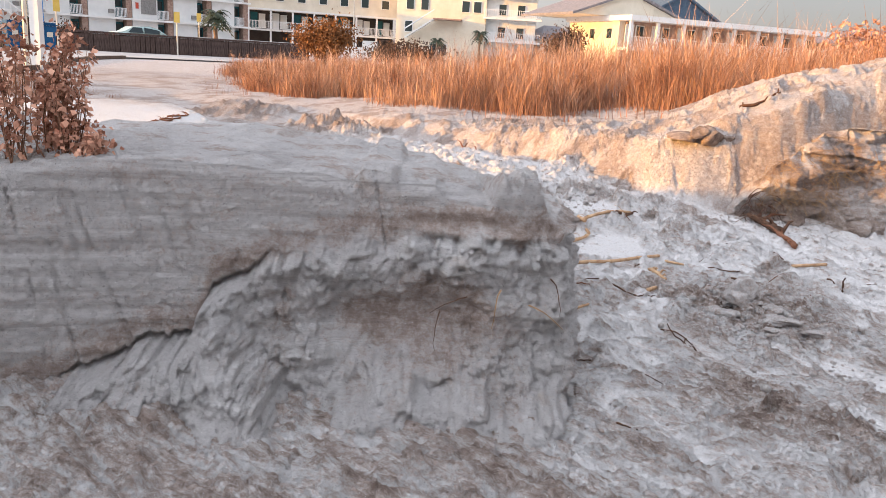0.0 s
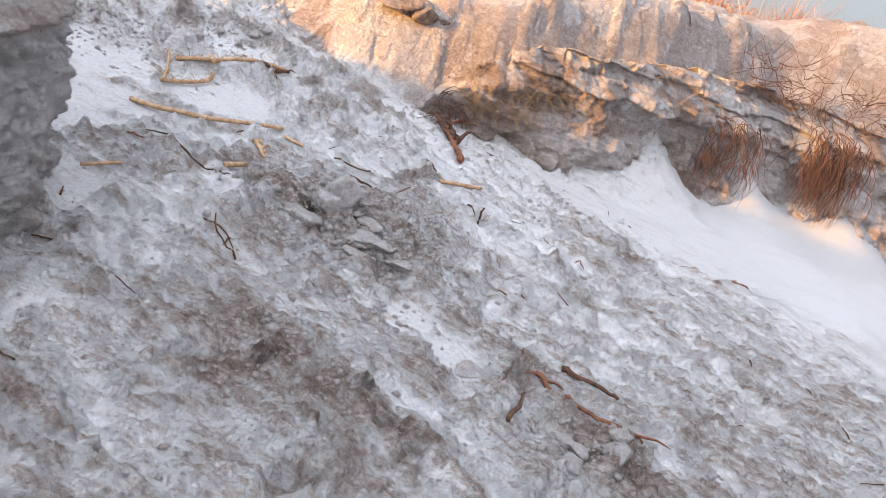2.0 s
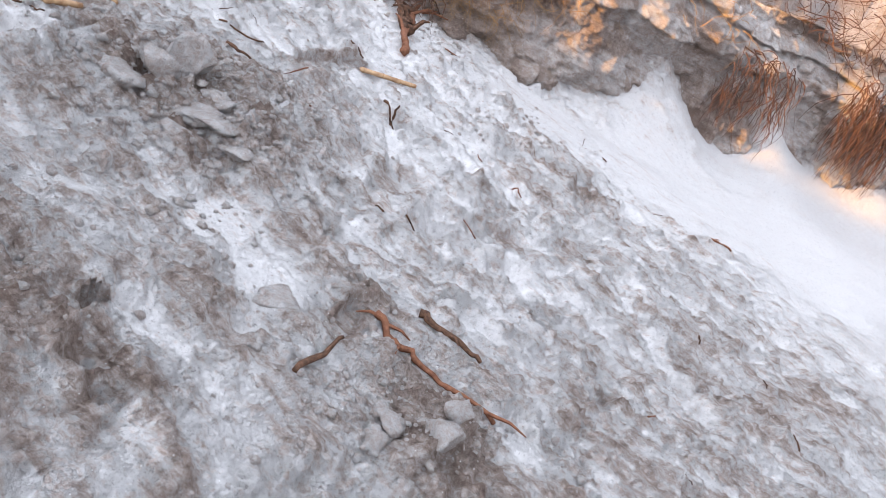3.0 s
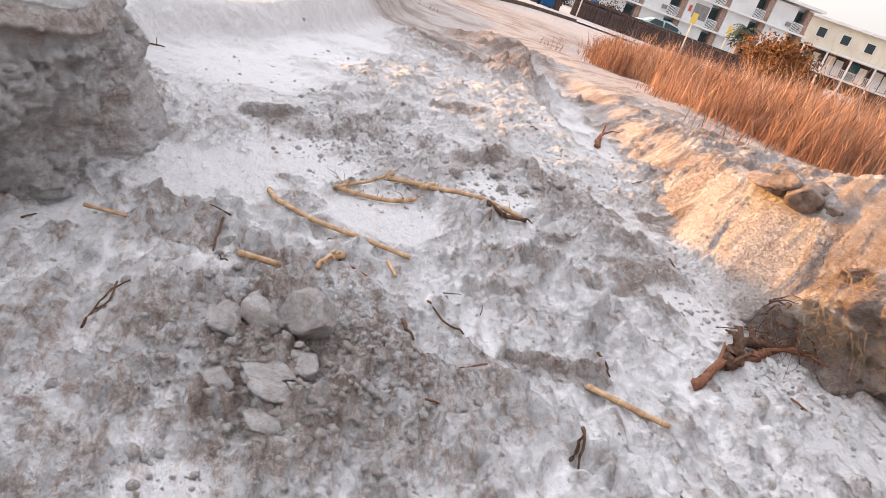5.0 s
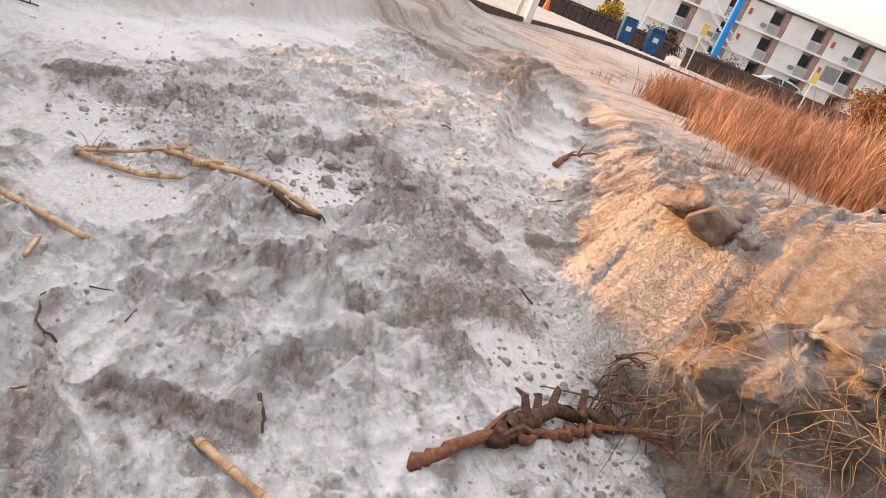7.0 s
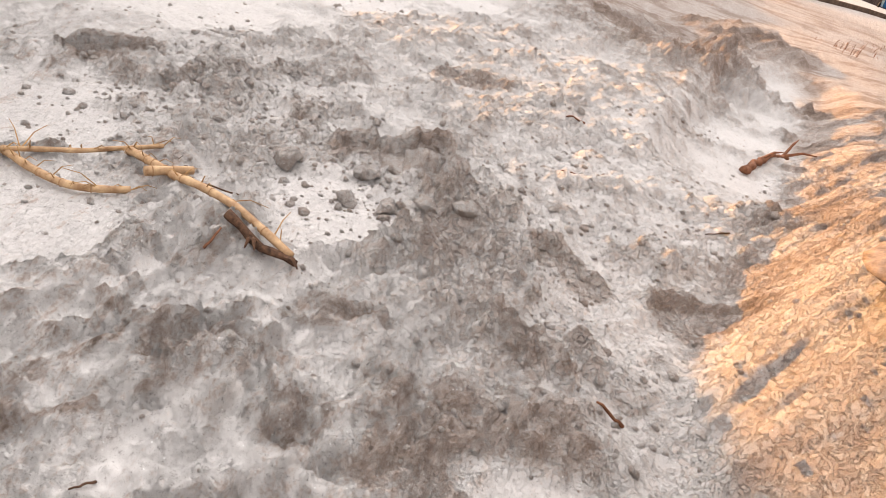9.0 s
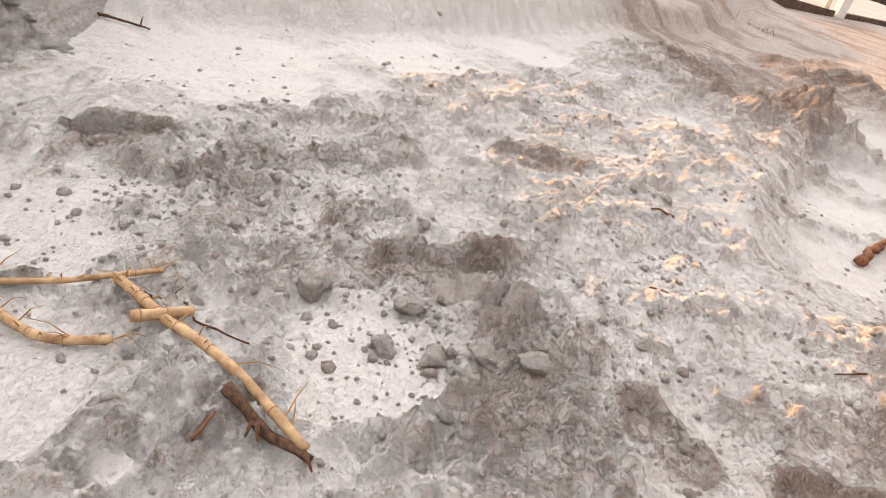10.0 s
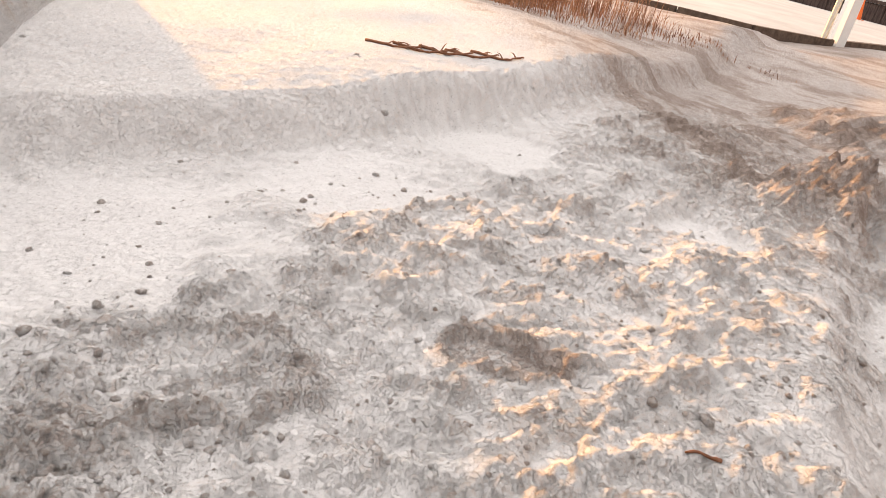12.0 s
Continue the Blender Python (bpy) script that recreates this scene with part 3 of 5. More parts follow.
    T = np.linspace(0.02, 1, 60)[None, :] ** 1.4
    TX, TY = X[:, -1:] * (1 - T) + cx[:, None] * T, Y[:, -1:] * (1 - T) + cy[:, None] * T
    mid = np.interp(cx, [-9, -5, -2, 0.2], [2.0, 1.6, 1.12, 1.05])[:, None]
    # the same added height on the unseen dune top
    mid = mid + (0.7 * smooth(3.2, 1.8, cy) * smooth(-3.9, -5.0, cx))[:, None]
    TZ = Z[:, -1:] * (1 - T) + T * mid + smooth(0, 0.15, T) * 0.05 * fbm(TX * 2, TY * 2, 4, seed=61) + 0.012 * fbm(TX * 14, TY * 14, 3, seed=63)
    TD = -0.05 + 0.3 * smooth(0.05, 0.3, fbm(TX * 5, TY * 5, 3, seed=75)) * np.ones_like(TX)
    return grid_object("sand_scarp", np.c_[X, TX], np.c_[Y, TY], np.c_[Z, TZ], SCARP_SAND, closed=True, damp_shade=np.c_[damp_shade, TD])


tagged(scarp_block(), "eroded vertical face of bedded grey dune sand", "dune", kind="structure")


# ---- the undercut face of the dune beside the ramp ----
def dune_face():
    n = 620
    xs = np.linspace(2.5, 9.0, n)
    x0, y0 = xs, smoothed(np.interp(xs, DUNE_X, DUNE_Y), 20, wrap=False) + 0.10 * fbm(xs * 1.4, xs * 0 + 1, 3, seed=81)
    tx, ty = np.gradient(x0), np.gradient(y0)
    ln = np.hypot(tx, ty)
    ox, oy = ty / ln, -tx / ln
    S = xs[:, None]
    V = np.linspace(0, 1, 110)[None, :]
    foot = base_height(x0, y0) - 0.12
    rise = np.interp(xs, [2.5, 2.65, 2.8, 3.0, 3.5, 4.2, 5.0, 6.0, 9.0], [0.10, 0.36, 0.55, 0.72, 0.92, 1.0, 1.15, 1.2, 1.4]) + 0.06 * fbm(xs * 2, xs * 0 + 4, 3, seed=83)
    Z = foot[:, None] + rise[:, None] * V
    lean = np.interp(xs, [2.5, 3.0, 4.0, 6.0], [0.22, 0.32, 0.36, 0.60])[:, None]
    off = 0.10 - lean * V ** 1.3
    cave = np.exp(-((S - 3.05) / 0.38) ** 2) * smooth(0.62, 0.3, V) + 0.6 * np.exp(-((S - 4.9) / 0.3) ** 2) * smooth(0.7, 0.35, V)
    off = off - 0.15 * cave + 0.10 * np.exp(-((V - 0.72) / 0.12) ** 2) * smooth(2.5, 2.8, S)
    off = off + 0.05 * np.sign(np.sin(Z * 26 + 2 * fbm(S * 1.5, Z * 2, 3, seed=84))) * smooth(0.5, 0.7, V) * smooth(2.9, 3.3, S) * 0.6 + 0.15 * fbm(S * 2.4, Z * 2.8, 4, seed=85) + 0.06 * fbm(S * 6, Z * 6, 4, 0.62, seed=87) + 0.012 * fbm(S * 1.5, Z * 12, 3, seed=89) + 0.014 * fbm(S * 24, Z * 24, 3, seed=91)
    X, Y = x0[:, None] + ox[:, None] * off, y0[:, None] + oy[:, None] * off
    T = np.linspace(0.02, 1, 40)[None, :]
    bx, by = X[:, -1:] - ox[:, None] * 0.55 * T, Y[:, -1:] - oy[:, None] * 0.55 * T
    g = ground_height(bx, by)
    bz = Z[:, -1:] * (1 - smooth(0, 0.6, T)) + smooth(0, 0.6, T) * (g + 0.02 - 0.07 * smooth(0.6, 1, T))
    # the cave mask darkens the undercut too: its shade is in the colour
    damp_shade = np.clip(0.22 + 0.5 * cave + 0.45 * smooth(0.0, 0.3, fbm(S * 2.2, Z * 3, 4, seed=93)), 0, 1) * np.ones_like(X)
    return grid_object("dune_face", np.c_[X, bx], np.c_[Y, by], np.c_[Z, bz], SCARP_SAND, damp_shade=np.c_[damp_shade, 0 * bx + 0.4])


tagged(dune_face(), "undercut sunlit dune face with slumped sand", "dune", kind="structure")


# ---- building helpers ----
def part(name, bm, material, parent=None, label="", shade=False):
    """Links a bmesh as one mesh object under a thing or a part."""
    me = bpy.data.meshes.new(name)
    bm.to_mesh(me)
    bm.free()
    me.materials.append(material)
    if shade:
        me.shade_smooth()
    ob = new(name, me)
    ob.parent = parent
    return tagged(ob, label)


def box(bm, x0, x1, y0, y1, z0, z1):
    v = [bm.verts.new((x, y, z)) for x in (x0, x1) for y in (y0, y1) for z in (z0, z1)]
    for f in ((0, 1, 3, 2), (4, 6, 7, 5), (0, 4, 5, 1), (2, 3, 7, 6), (0, 2, 6, 4), (1, 5, 7, 3)):
        bm.faces.new([v[i] for i in f])
    return bm


def boxes(*specs):
    bm = bmesh.new()
    for sp in specs:
        box(bm, *sp)
    return bm


def tube(bm, pts, radii, sides=6):
    """A tapered round run through points."""
    pts = [Vector(p) for p in pts]
    rings = []
    up = Vector((0.13, 0.21, 1)).normalized()
    for i, p in enumerate(pts):
        d = (pts[min(i + 1, len(pts) - 1)] - pts[max(i - 1, 0)]).normalized()
        a = d.cross(up)
        a = a.normalized() if a.length > 1e-4 else Vector((1, 0, 0))
        b = d.cross(a)
        r = radii[i] if hasattr(radii, "__len__") else radii
        rings.append([bm.verts.new(p + (a * math.cos(k * 2 * math.pi / sides) + b * math.sin(k * 2 * math.pi / sides)) * r) for k in range(sides)])
    for r0, r1 in zip(rings, rings[1:]):
        for k in range(sides):
            bm.faces.new((r0[k], r0[(k + 1) % sides], r1[(k + 1) % sides], r1[k]))
    bm.faces.new(rings[0][::-1])
    bm.faces.new(rings[-1])
    return bm


def curve_points(pts, n):
    """n points on a smooth line through pts."""
    p = np.array(pts, float)
    if len(p) == 2:
        return [Vector(p[0] * (1 - s) + p[1] * s) for s in np.linspace(0, 1, n)]
    out = []
    for s in np.linspace(0, len(p) - 1, n):
        i = min(int(s), len(p) - 2)
        f = s - i
        a, b, c, d = p[max(i - 1, 0)], p[i], p[i + 1], p[min(i + 2, len(p) - 1)]
        out.append(Vector(0.5 * (2 * b + (c - a) * f + (2 * a - 5 * b + 4 * c - d) * f * f + (3 * b - a - 3 * c + d) * f ** 3)))
    return out


def empty(name, m, label="", category="", group="", kind=""):
    ob = new(name)
    ob.empty_display_size = 0.2
    ob.matrix_world = m
    return tagged(ob, label, category, group, kind)


def gz(x, y):
    return float(ground_height(np.array([x]), np.array([y]))[0])


def on_ground(pts, lift=0.0):
    p = np.array(pts, float)
    return [(a, b, z + lift) for (a, b), z in zip(p[:, :2], ground_height(p[:, 0], p[:, 1]))]


rnd = random.Random(11)

# ---- more materials ----
CANE = grained("dry_cane", (0.26, 0.14, 0.07), (0.60, 0.41, 0.24), 90, 0.55, 0.2, 0.002, stretch=(0.3, 0.3, 0.3))
NODE = grained("cane_node", (0.26, 0.13, 0.06), (0.46, 0.29, 0.16), 80, 0.7)
BARK = grained("dark_bark", (0.03, 0.018, 0.013), (0.17, 0.09, 0.055), 70, 0.9, 0.9, 0.006)
ROOTWOOD = grained("red_root", (0.09, 0.035, 0.02), (0.27, 0.12, 0.065), 60, 0.8, 0.6, 0.004)
ROOTPALE = grained("pale_root", (0.26, 0.14, 0.06), (0.52, 0.33, 0.15), 40, 0.8, vary=0.25)
ROOTDARK = grained("hanging_root", (0.05, 0.025, 0.018), (0.17, 0.09, 0.06), 40, 0.85, vary=0.3)
DRIFT = grained("sandy_driftwood", (0.10, 0.07, 0.055), (0.36, 0.28, 0.23), 22, 0.9, 1.0, 0.02)
CLOD = sand_material("clod_sand", 0.3, 0.20)
GRASS = grained("dry_rust_grass", (0.18, 0.065, 0.035), (0.56, 0.33, 0.20), 1.7, 0.75, vary=0.5)
PALEGRASS = grained("pale_dead_stalk", (0.34, 0.17, 0.10), (0.74, 0.55, 0.42), 1.7, 0.75, vary=0.4)
GRASSRED = grained("dry_red_grass", (0.18, 0.06, 0.032), (0.50, 0.27, 0.15), 1.7, 0.75, vary=0.45)
WEEDLEAF = grained("withered_leaf", (0.26, 0.09, 0.05), (0.66, 0.40, 0.28), 9.0, 0.8, vary=0.4)
WEEDSTEM = grained("weed_stem", (0.10, 0.05, 0.03), (0.24, 0.13, 0.08), 12, 0.8, vary=0.3)
JUNIPER = grained("rusty_juniper", (0.16, 0.065, 0.022), (0.34, 0.16, 0.055), 1.2, 0.8, vary=0.4)
DARKLEAF = grained("dark_shrub_leaf", (0.035, 0.022, 0.018), (0.12, 0.075, 0.05), 1.2, 0.8, vary=0.4)
YELLOWLEAF = grained("yellow_shrub_leaf", (0.25, 0.17, 0.02), (0.45, 0.34, 0.05), 1.2, 0.8, vary=0.4)
PALMLEAF = grained("palm_frond", (0.025, 0.035, 0.022), (0.08, 0.10, 0.06), 1.5, 0.7, vary=0.3)
PALMBARK = grained("palm_trunk", (0.14, 0.09, 0.06), (0.28, 0.19, 0.13), 5, 0.9, 0.8, 0.03)
WHITEWALL = grained("white_stucco", (0.60, 0.62, 0.62), (0.78, 0.79, 0.77), 0.5, 0.85, 0.15)
CREAM = grained("cream_stucco", (0.60, 0.54, 0.43), (0.76, 0.70, 0.58), 0.5, 0.85, 0.15)
SLAB = grained("white_concrete", (0.68, 0.68, 0.66), (0.80, 0.80, 0.78), 0.8, 0.85, 0.15)
BRICKY = grained("brown_brick", (0.22, 0.13, 0.10), (0.45, 0.34, 0.28), 5.0, 0.9, 0.4, 0.02)
TEAL = grained("teal_door", (0.008, 0.07, 0.09), (0.02, 0.12, 0.14), 2.0, 0.5)
RAIL = grained("white_rail", (0.72, 0.74, 0.74), (0.80, 0.80, 0.80), 3.0, 0.5)
REDBOX = grained("red_box_paint", (0.40, 0.06, 0.04), (0.55, 0.10, 0.06), 3.0, 0.5)
GREYBOX = grained("grey_metal", (0.18, 0.18, 0.18), (0.32, 0.32, 0.31), 6.0, 0.5, metal=0.4)
# the shade of the open galleries, put into a near-black wall colour
SHADEIN = grained("painted_gallery_shade", (0.035, 0.03, 0.03), (0.07, 0.06, 0.055), 1.0, 0.9)
BLUEROOF = grained("slate_blue_roof", (0.05, 0.08, 0.12), (0.11, 0.15, 0.20), 3.0, 0.8, 0.4, 0.02)
GREYROOF = grained("grey_shingle", (0.16, 0.15, 0.16), (0.28, 0.26, 0.27), 3.0, 0.85, 0.4, 0.02)
PLANK = grained("weathered_dark_plank", (0.030, 0.020, 0.019), (0.15, 0.105, 0.09), 5.0, 0.9, 0.8, 0.02, stretch=(4, 4, 0.5))
CONCRETE = grained("sandy_concrete", (0.36, 0.335, 0.32), (0.50, 0.465, 0.435), 0.8, 0.9, 0.4, 0.01)
TIMBER = grained("old_timber", (0.06, 0.04, 0.03), (0.17, 0.12, 0.09), 8.0, 0.9, 0.6, 0.01)
BLUEPAINT = grained("bright_blue_paint", (0.005, 0.20, 0.62), (0.01, 0.27, 0.75), 3.0, 0.4)
BINBLUE = grained("blue_plastic", (0.006, 0.06, 0.16), (0.012, 0.10, 0.24), 4.0, 0.45)
RUBBER = grained("black_rubber", (0.012, 0.012, 0.012), (0.03, 0.03, 0.03), 10, 0.8)
CARPAINT = grained("pale_green_car_paint", (0.36, 0.48, 0.47), (0.44, 0.56, 0.54), 2.0, 0.22, 0.0)
CHROME = grained("chrome", (0.6, 0.6, 0.6), (0.75, 0.75, 0.75), 5.0, 0.2, 0.0, metal=1.0)
ORANGE = grained("orange_plastic", (0.75, 0.13, 0.03), (0.85, 0.20, 0.05), 5.0, 0.5)
SIGNYELLOW = grained("yellow_sign", (0.62, 0.42, 0.08), (0.72, 0.52, 0.14), 5.0, 0.5)
POLEGREY = grained("pale_post_paint", (0.55, 0.50, 0.42), (0.70, 0.65, 0.56), 6.0, 0.6)
WHITEPOST = grained("white_post_paint", (0.74, 0.74, 0.72), (0.82, 0.82, 0.80), 6.0, 0.5)


def glass_material():
    m, t, b = nodes("dark_glass", 0.05)
    b.inputs["Base Color"].default_value = (0.02, 0.035, 0.04, 1)
    b.inputs["Specular IOR Level"].default_value = 0.5
    return m


GLASS = glass_material()


# ---- street edge: pavement, board, bulkheads ----
def local(a, b):
    """Pose with x along a to b and y to its left, away from the walker."""
    a, b = Vector(a), Vector(b)
    ang = math.degrees(math.atan2(b.y - a.y, b.x - a.x))
    return pose(a.x, a.y, a.z, 0, 0, ang), (b.xy - a.xy).length


def pavement():
    ring = [(-15.0, 9.0), (-8.4, 14.9), (-10.3, 25.4), (-9.5, 34.0), (-5.5, 47.0), (-8.5, 58.0), (-24.0, 44.0), (-20.0, 36.0), (-31.0, 24.0)]
    n, near, verts, faces = 40, np.array(ring[:5]), [], []
    far = np.array([ring[8], ring[7], ring[6], ring[6], ring[5]])
    ks = np.linspace(0, 4, n)
    for k in ks:
        i = min(int(k), 3)
        a, b = near[i] + (near[i + 1] - near[i]) * (k - i), far[i] + (far[i + 1] - far[i]) * (k - i)
        for s in np.linspace(0, 1, 14):
            p = a + (b - a) * s
            verts.append((p[0], p[1], gz(*p) + 0.05))
    for i in range(n - 1):
        for j in range(13):
            q = i * 14 + j
            faces.append((q, q + 1, q + 15, q + 14))
    ob = mesh_object("pavement", verts, faces, CONCRETE)
    return tagged(ob, "pale concrete pavement dusted with sand", "pavement", kind="structure")


pavement()


def board_edge():
    a, b = (-13.6, 10.2), (-10.3, 25.4)
    pts = [(-13.0, 10.8), (-8.4, 14.9), (-10.3, 25.4)]
    edge = empty("board_edging", pose(0, 0, 0), "dark weathered timber boards edging the sandy pavement", "edging", kind="structure")
    for p, q in zip(pts, pts[1:]):
        m = 5
        for k in range(m):
            s, e = Vector(p).lerp(Vector(q), k / m), Vector(p).lerp(Vector(q), (k + 0.97) / m)
            bm = bmesh.new()
            za, zb = gz(*s) + 0.04, gz(*e) + 0.04
            d = (e - s).normalized()
            o = Vector((-d.y, d.x)) * 0.06
            v = [bm.verts.new((c.x, c.y, z)) for c, z in ((s - o, za - 0.1), (s + o, za - 0.1), (e + o, zb - 0.1), (e - o, zb - 0.1), (s - o, za + 0.06), (s + o, za + 0.06), (e + o, zb + 0.06), (e - o, zb + 0.06))]
            for f in ((0, 3, 2, 1), (4, 5, 6, 7), (0, 1, 5, 4), (1, 2, 6, 5), (2, 3, 7, 6), (3, 0, 4, 7)):
                bm.faces.new([v[i] for i in f])
            part("plank", bm, TIMBER, edge)


board_edge()


def bulkhead(a, b, z0, z1, label):
    """A low retaining wall of upright planks under a cap rail."""
    m, ln = local((*a, 0), (*b, 0))
    wall = empty("bulkhead", m, label, "low wall", group="plank bulkheads along the street", kind="structure")
    part("cap_rail", boxes((-0.1, ln + 0.1, -0.12, 0.25, z1 - 0.13, z1)), PLANK, wall, "dark cap timber")
    part("backing", boxes((0, ln, 0.06, 0.2, z0 - 0.3, z1 - 0.135)), PLANK, wall)
    n = int(ln / 0.30)
    shapes = []
    for k in range(4):
        w = 0.27 + 0.01 * k
        bm = boxes((0, w, -0.03 - 0.012 * k, 0.055, z0 - 0.3, z1 - 0.14 - 0.015 * k))
        me = bpy.data.meshes.new("plank")
        bm.to_mesh(me)
        bm.free()
        me.materials.append(PLANK)
        shapes.append(me)
    for k in range(n):
        ob = new("plank", shapes[rnd.randrange(4)])
        ob.parent = wall
        ob.location = (k * ln / n, 0, 0)


bulkhead((-22.3, 44.6), (-9.5, 55.5), 0.3, 1.58, "low bulkhead of dark upright planks beside the street")
bulkhead((-29.5, 26.5), (-18.4, 37.1), 0.5, 1.5, "low bulkhead of dark upright planks behind the bins")


# ---- buildings ----
def rail_bars(x0, x1, y, z0, h, n):
    bm = boxes((x0, x1, y - 0.03, y + 0.03, z0 + h - 0.06, z0 + h), (x0, x1, y - 0.03, y + 0.03, z0 + 0.06, z0 + 0.11))
    for k in range(n + 1):
        x = x0 + (x1 - x0) * k / n
        box(bm, x - 0.025, x + 0.025, y - 0.02, y + 0.02, z0 + 0.11, z0 + h - 0.06)
    return bm


def motel():
    """Three storeys of white bays; each bay has a recessed door behind a small rail."""
    m, ln = local((-45.5, 71.0, 0.45), (-22.4, 90.5, 0.45))
    st, nb, dep = 2.62, 7, 9.0
    b = empty("motel", m, "white three-storey motel with teal doors and small rails", "building", kind="structure")
    part("wall", boxes((0, ln, 1.2, dep, 0, 3 * st)), WHITEWALL, b, "weathered white back wall")
    part("roof", boxes((-0.7, ln + 0.8, -0.75, dep + 0.4, 3 * st, 3 * st + 0.28)), SLAB, b, "flat white overhanging roof slab")
    for s in (1, 2):
        part("floor_slab", boxes((-0.1, ln + 0.1, -0.45, 1.2, s * st - 0.2, s * st)), SLAB, b)
    bay = ln / nb
    for k in range(nb):
        for s in range(3):
            z = s * st
            x = k * bay
            xd = x + bay * 0.62
            # solid panel, then the recess with door, rail and brick pier
            part("panel", boxes((x + 0.02, xd - 0.06, 0.0, 1.2, z, z + st - 0.2)), WHITEWALL, b)
            part("pier", boxes((xd + 1.05, x + bay - 0.03, 0.05, 1.2, z, z + st - 0.2)), BRICKY, b, "brown brick pier")
            door = part("door", boxes((xd + 0.02, xd + 0.98, 1.0, 1.19, z, z + 2.15)), TEAL, b, "dark teal door")
            part("window", boxes((xd + 0.18, xd + 0.82, 0.97, 0.995, z + 1.1, z + 1.95)), GLASS, door)
            if s:
                part("railing", rail_bars(xd - 0.04, xd + 1.04, -0.12, z, 0.95, 8), RAIL, b)
            if (k + s) % 2 == 0:
                part("air_conditioner", boxes((xd - 0.75, xd - 0.2, -0.16, 0.0, z + 0.35, z + 0.75)), GREYBOX, b, "grey wall air conditioner")
            if k in (2, 4) and s:
                part("fire_box", boxes((x + 0.35, x + 0.62, -0.14, 0.0, z + 1.0, z + 1.6)), REDBOX, b, "small red wall box")
            if k == 4 and s == 1:
                part("window_board", boxes((x + 0.9, xd - 0.2, -0.05, 0.0, z + 0.5, z + 2.0)), GREYBOX, b, "grey boarded window")
    # outside stair near the left end
    for s in (0, 1):
        bm = bmesh.new()
        for k in range(14):
            x = 5.2 + 0.27 * k
            box(bm, x, x + 0.3, -1.4, -0.5, (s + 1) * st - 0.187 * (k + 1), (s + 1) * st - 0.187 * k)
        stair = part("stair", bm, SLAB, b, "white outside stair")
        bm = tube(bmesh.new(), [(5.2, -1.42, (s + 1) * st + 0.9), (8.9, -1.42, s * st + 0.9)], 0.06, 6)
        for k in range(8):
            x = 5.3 + 0.5 * k
            z = (s + 1) * st - 0.7 * 0.5 * k * 0.99
            tube(bm, [(x, -1.42, z), (x, -1.42, z + 0.9)], 0.03, 5)
        part("handrail", bm, RAIL, stair)
    # lower wing that closes the left end
    part("side_wing", boxes((-6.5, -0.02, 3.0, 11, 0, 2 * st)), WHITEWALL, b, "white side wing with sunlit edge")
    part("side_wing_roof", boxes((-6.8, 0.2, 2.6, 11.4, 2 * st, 2 * st + 0.25)), SLAB, b)


def balcony_house():
    """Two open galleries with posts and rails under a pale upper storey."""
    m, ln = local((-30.5, 100.0, 0.4), (-6.5, 108.0, 0.4))
    b = empty("gallery_house", m, "pale three-storey house with white railed galleries", "building", kind="structure")
    part("wall", boxes((0, ln, 2.2, 11, 0, 5.3)), SHADEIN, b, "wall behind the galleries, coloured dark as shade")
    part("upper_storey", boxes((0, ln, 0.3, 11, 5.3, 8.3)), CREAM, b, "pale cream upper storey")
    part("roof", boxes((-0.5, ln + 0.5, -0.3, 11.5, 8.3, 8.6)), SLAB, b)
    for z in (2.55, 5.1):
        part("floor_slab", boxes((-0.1, ln + 0.1, -0.1, 2.2, z, z + 0.22)), SLAB, b)
    for k in range(10):
        x = ln * k / 9
        part("post", boxes((x - 0.11, x + 0.11, -0.05, 0.15, 0, 5.1)), RAIL, b)
    for k in range(9):
        x0, x1 = ln * k / 9 + 0.12, ln * (k + 1) / 9 - 0.12
        part("railing", rail_bars(x0, x1, 0.05, 2.77, 1.0, 14), RAIL, b)
        part("door", boxes((x0 + 0.3, x0 + 1.2, 2.1, 2.195, 2.77, 4.85)), WHITEWALL if k % 2 else TEAL, b)
        win = part("window", boxes((x0 + 0.5, x0 + 1.6, 0.22, 0.295, 6.3, 7.5)), SLAB, b)
        part("pane", boxes((x0 + 0.58, x0 + 1.52, 0.19, 0.215, 6.38, 7.42)), GLASS, win)
        part("shutter", boxes((x0 + 1.35, x0 + 2.2, 2.1, 2.195, 2.9, 4.7)), WHITEWALL, b)
    low, ln2 = local((-26.5, 84.0, 0.35), (-9.0, 88.0, 0.35))
    wall = empty("parking_wall", low, "low white wall of the parking yard", "low wall", kind="structure")
    part("wall", boxes((0, ln2, 0, 0.2, 0, 1.25)), WHITEWALL, wall)
    part("pillar", boxes((ln2, ln2 + 1.6, -0.2, 0.4, 0, 2.0)), WHITEWALL, wall)


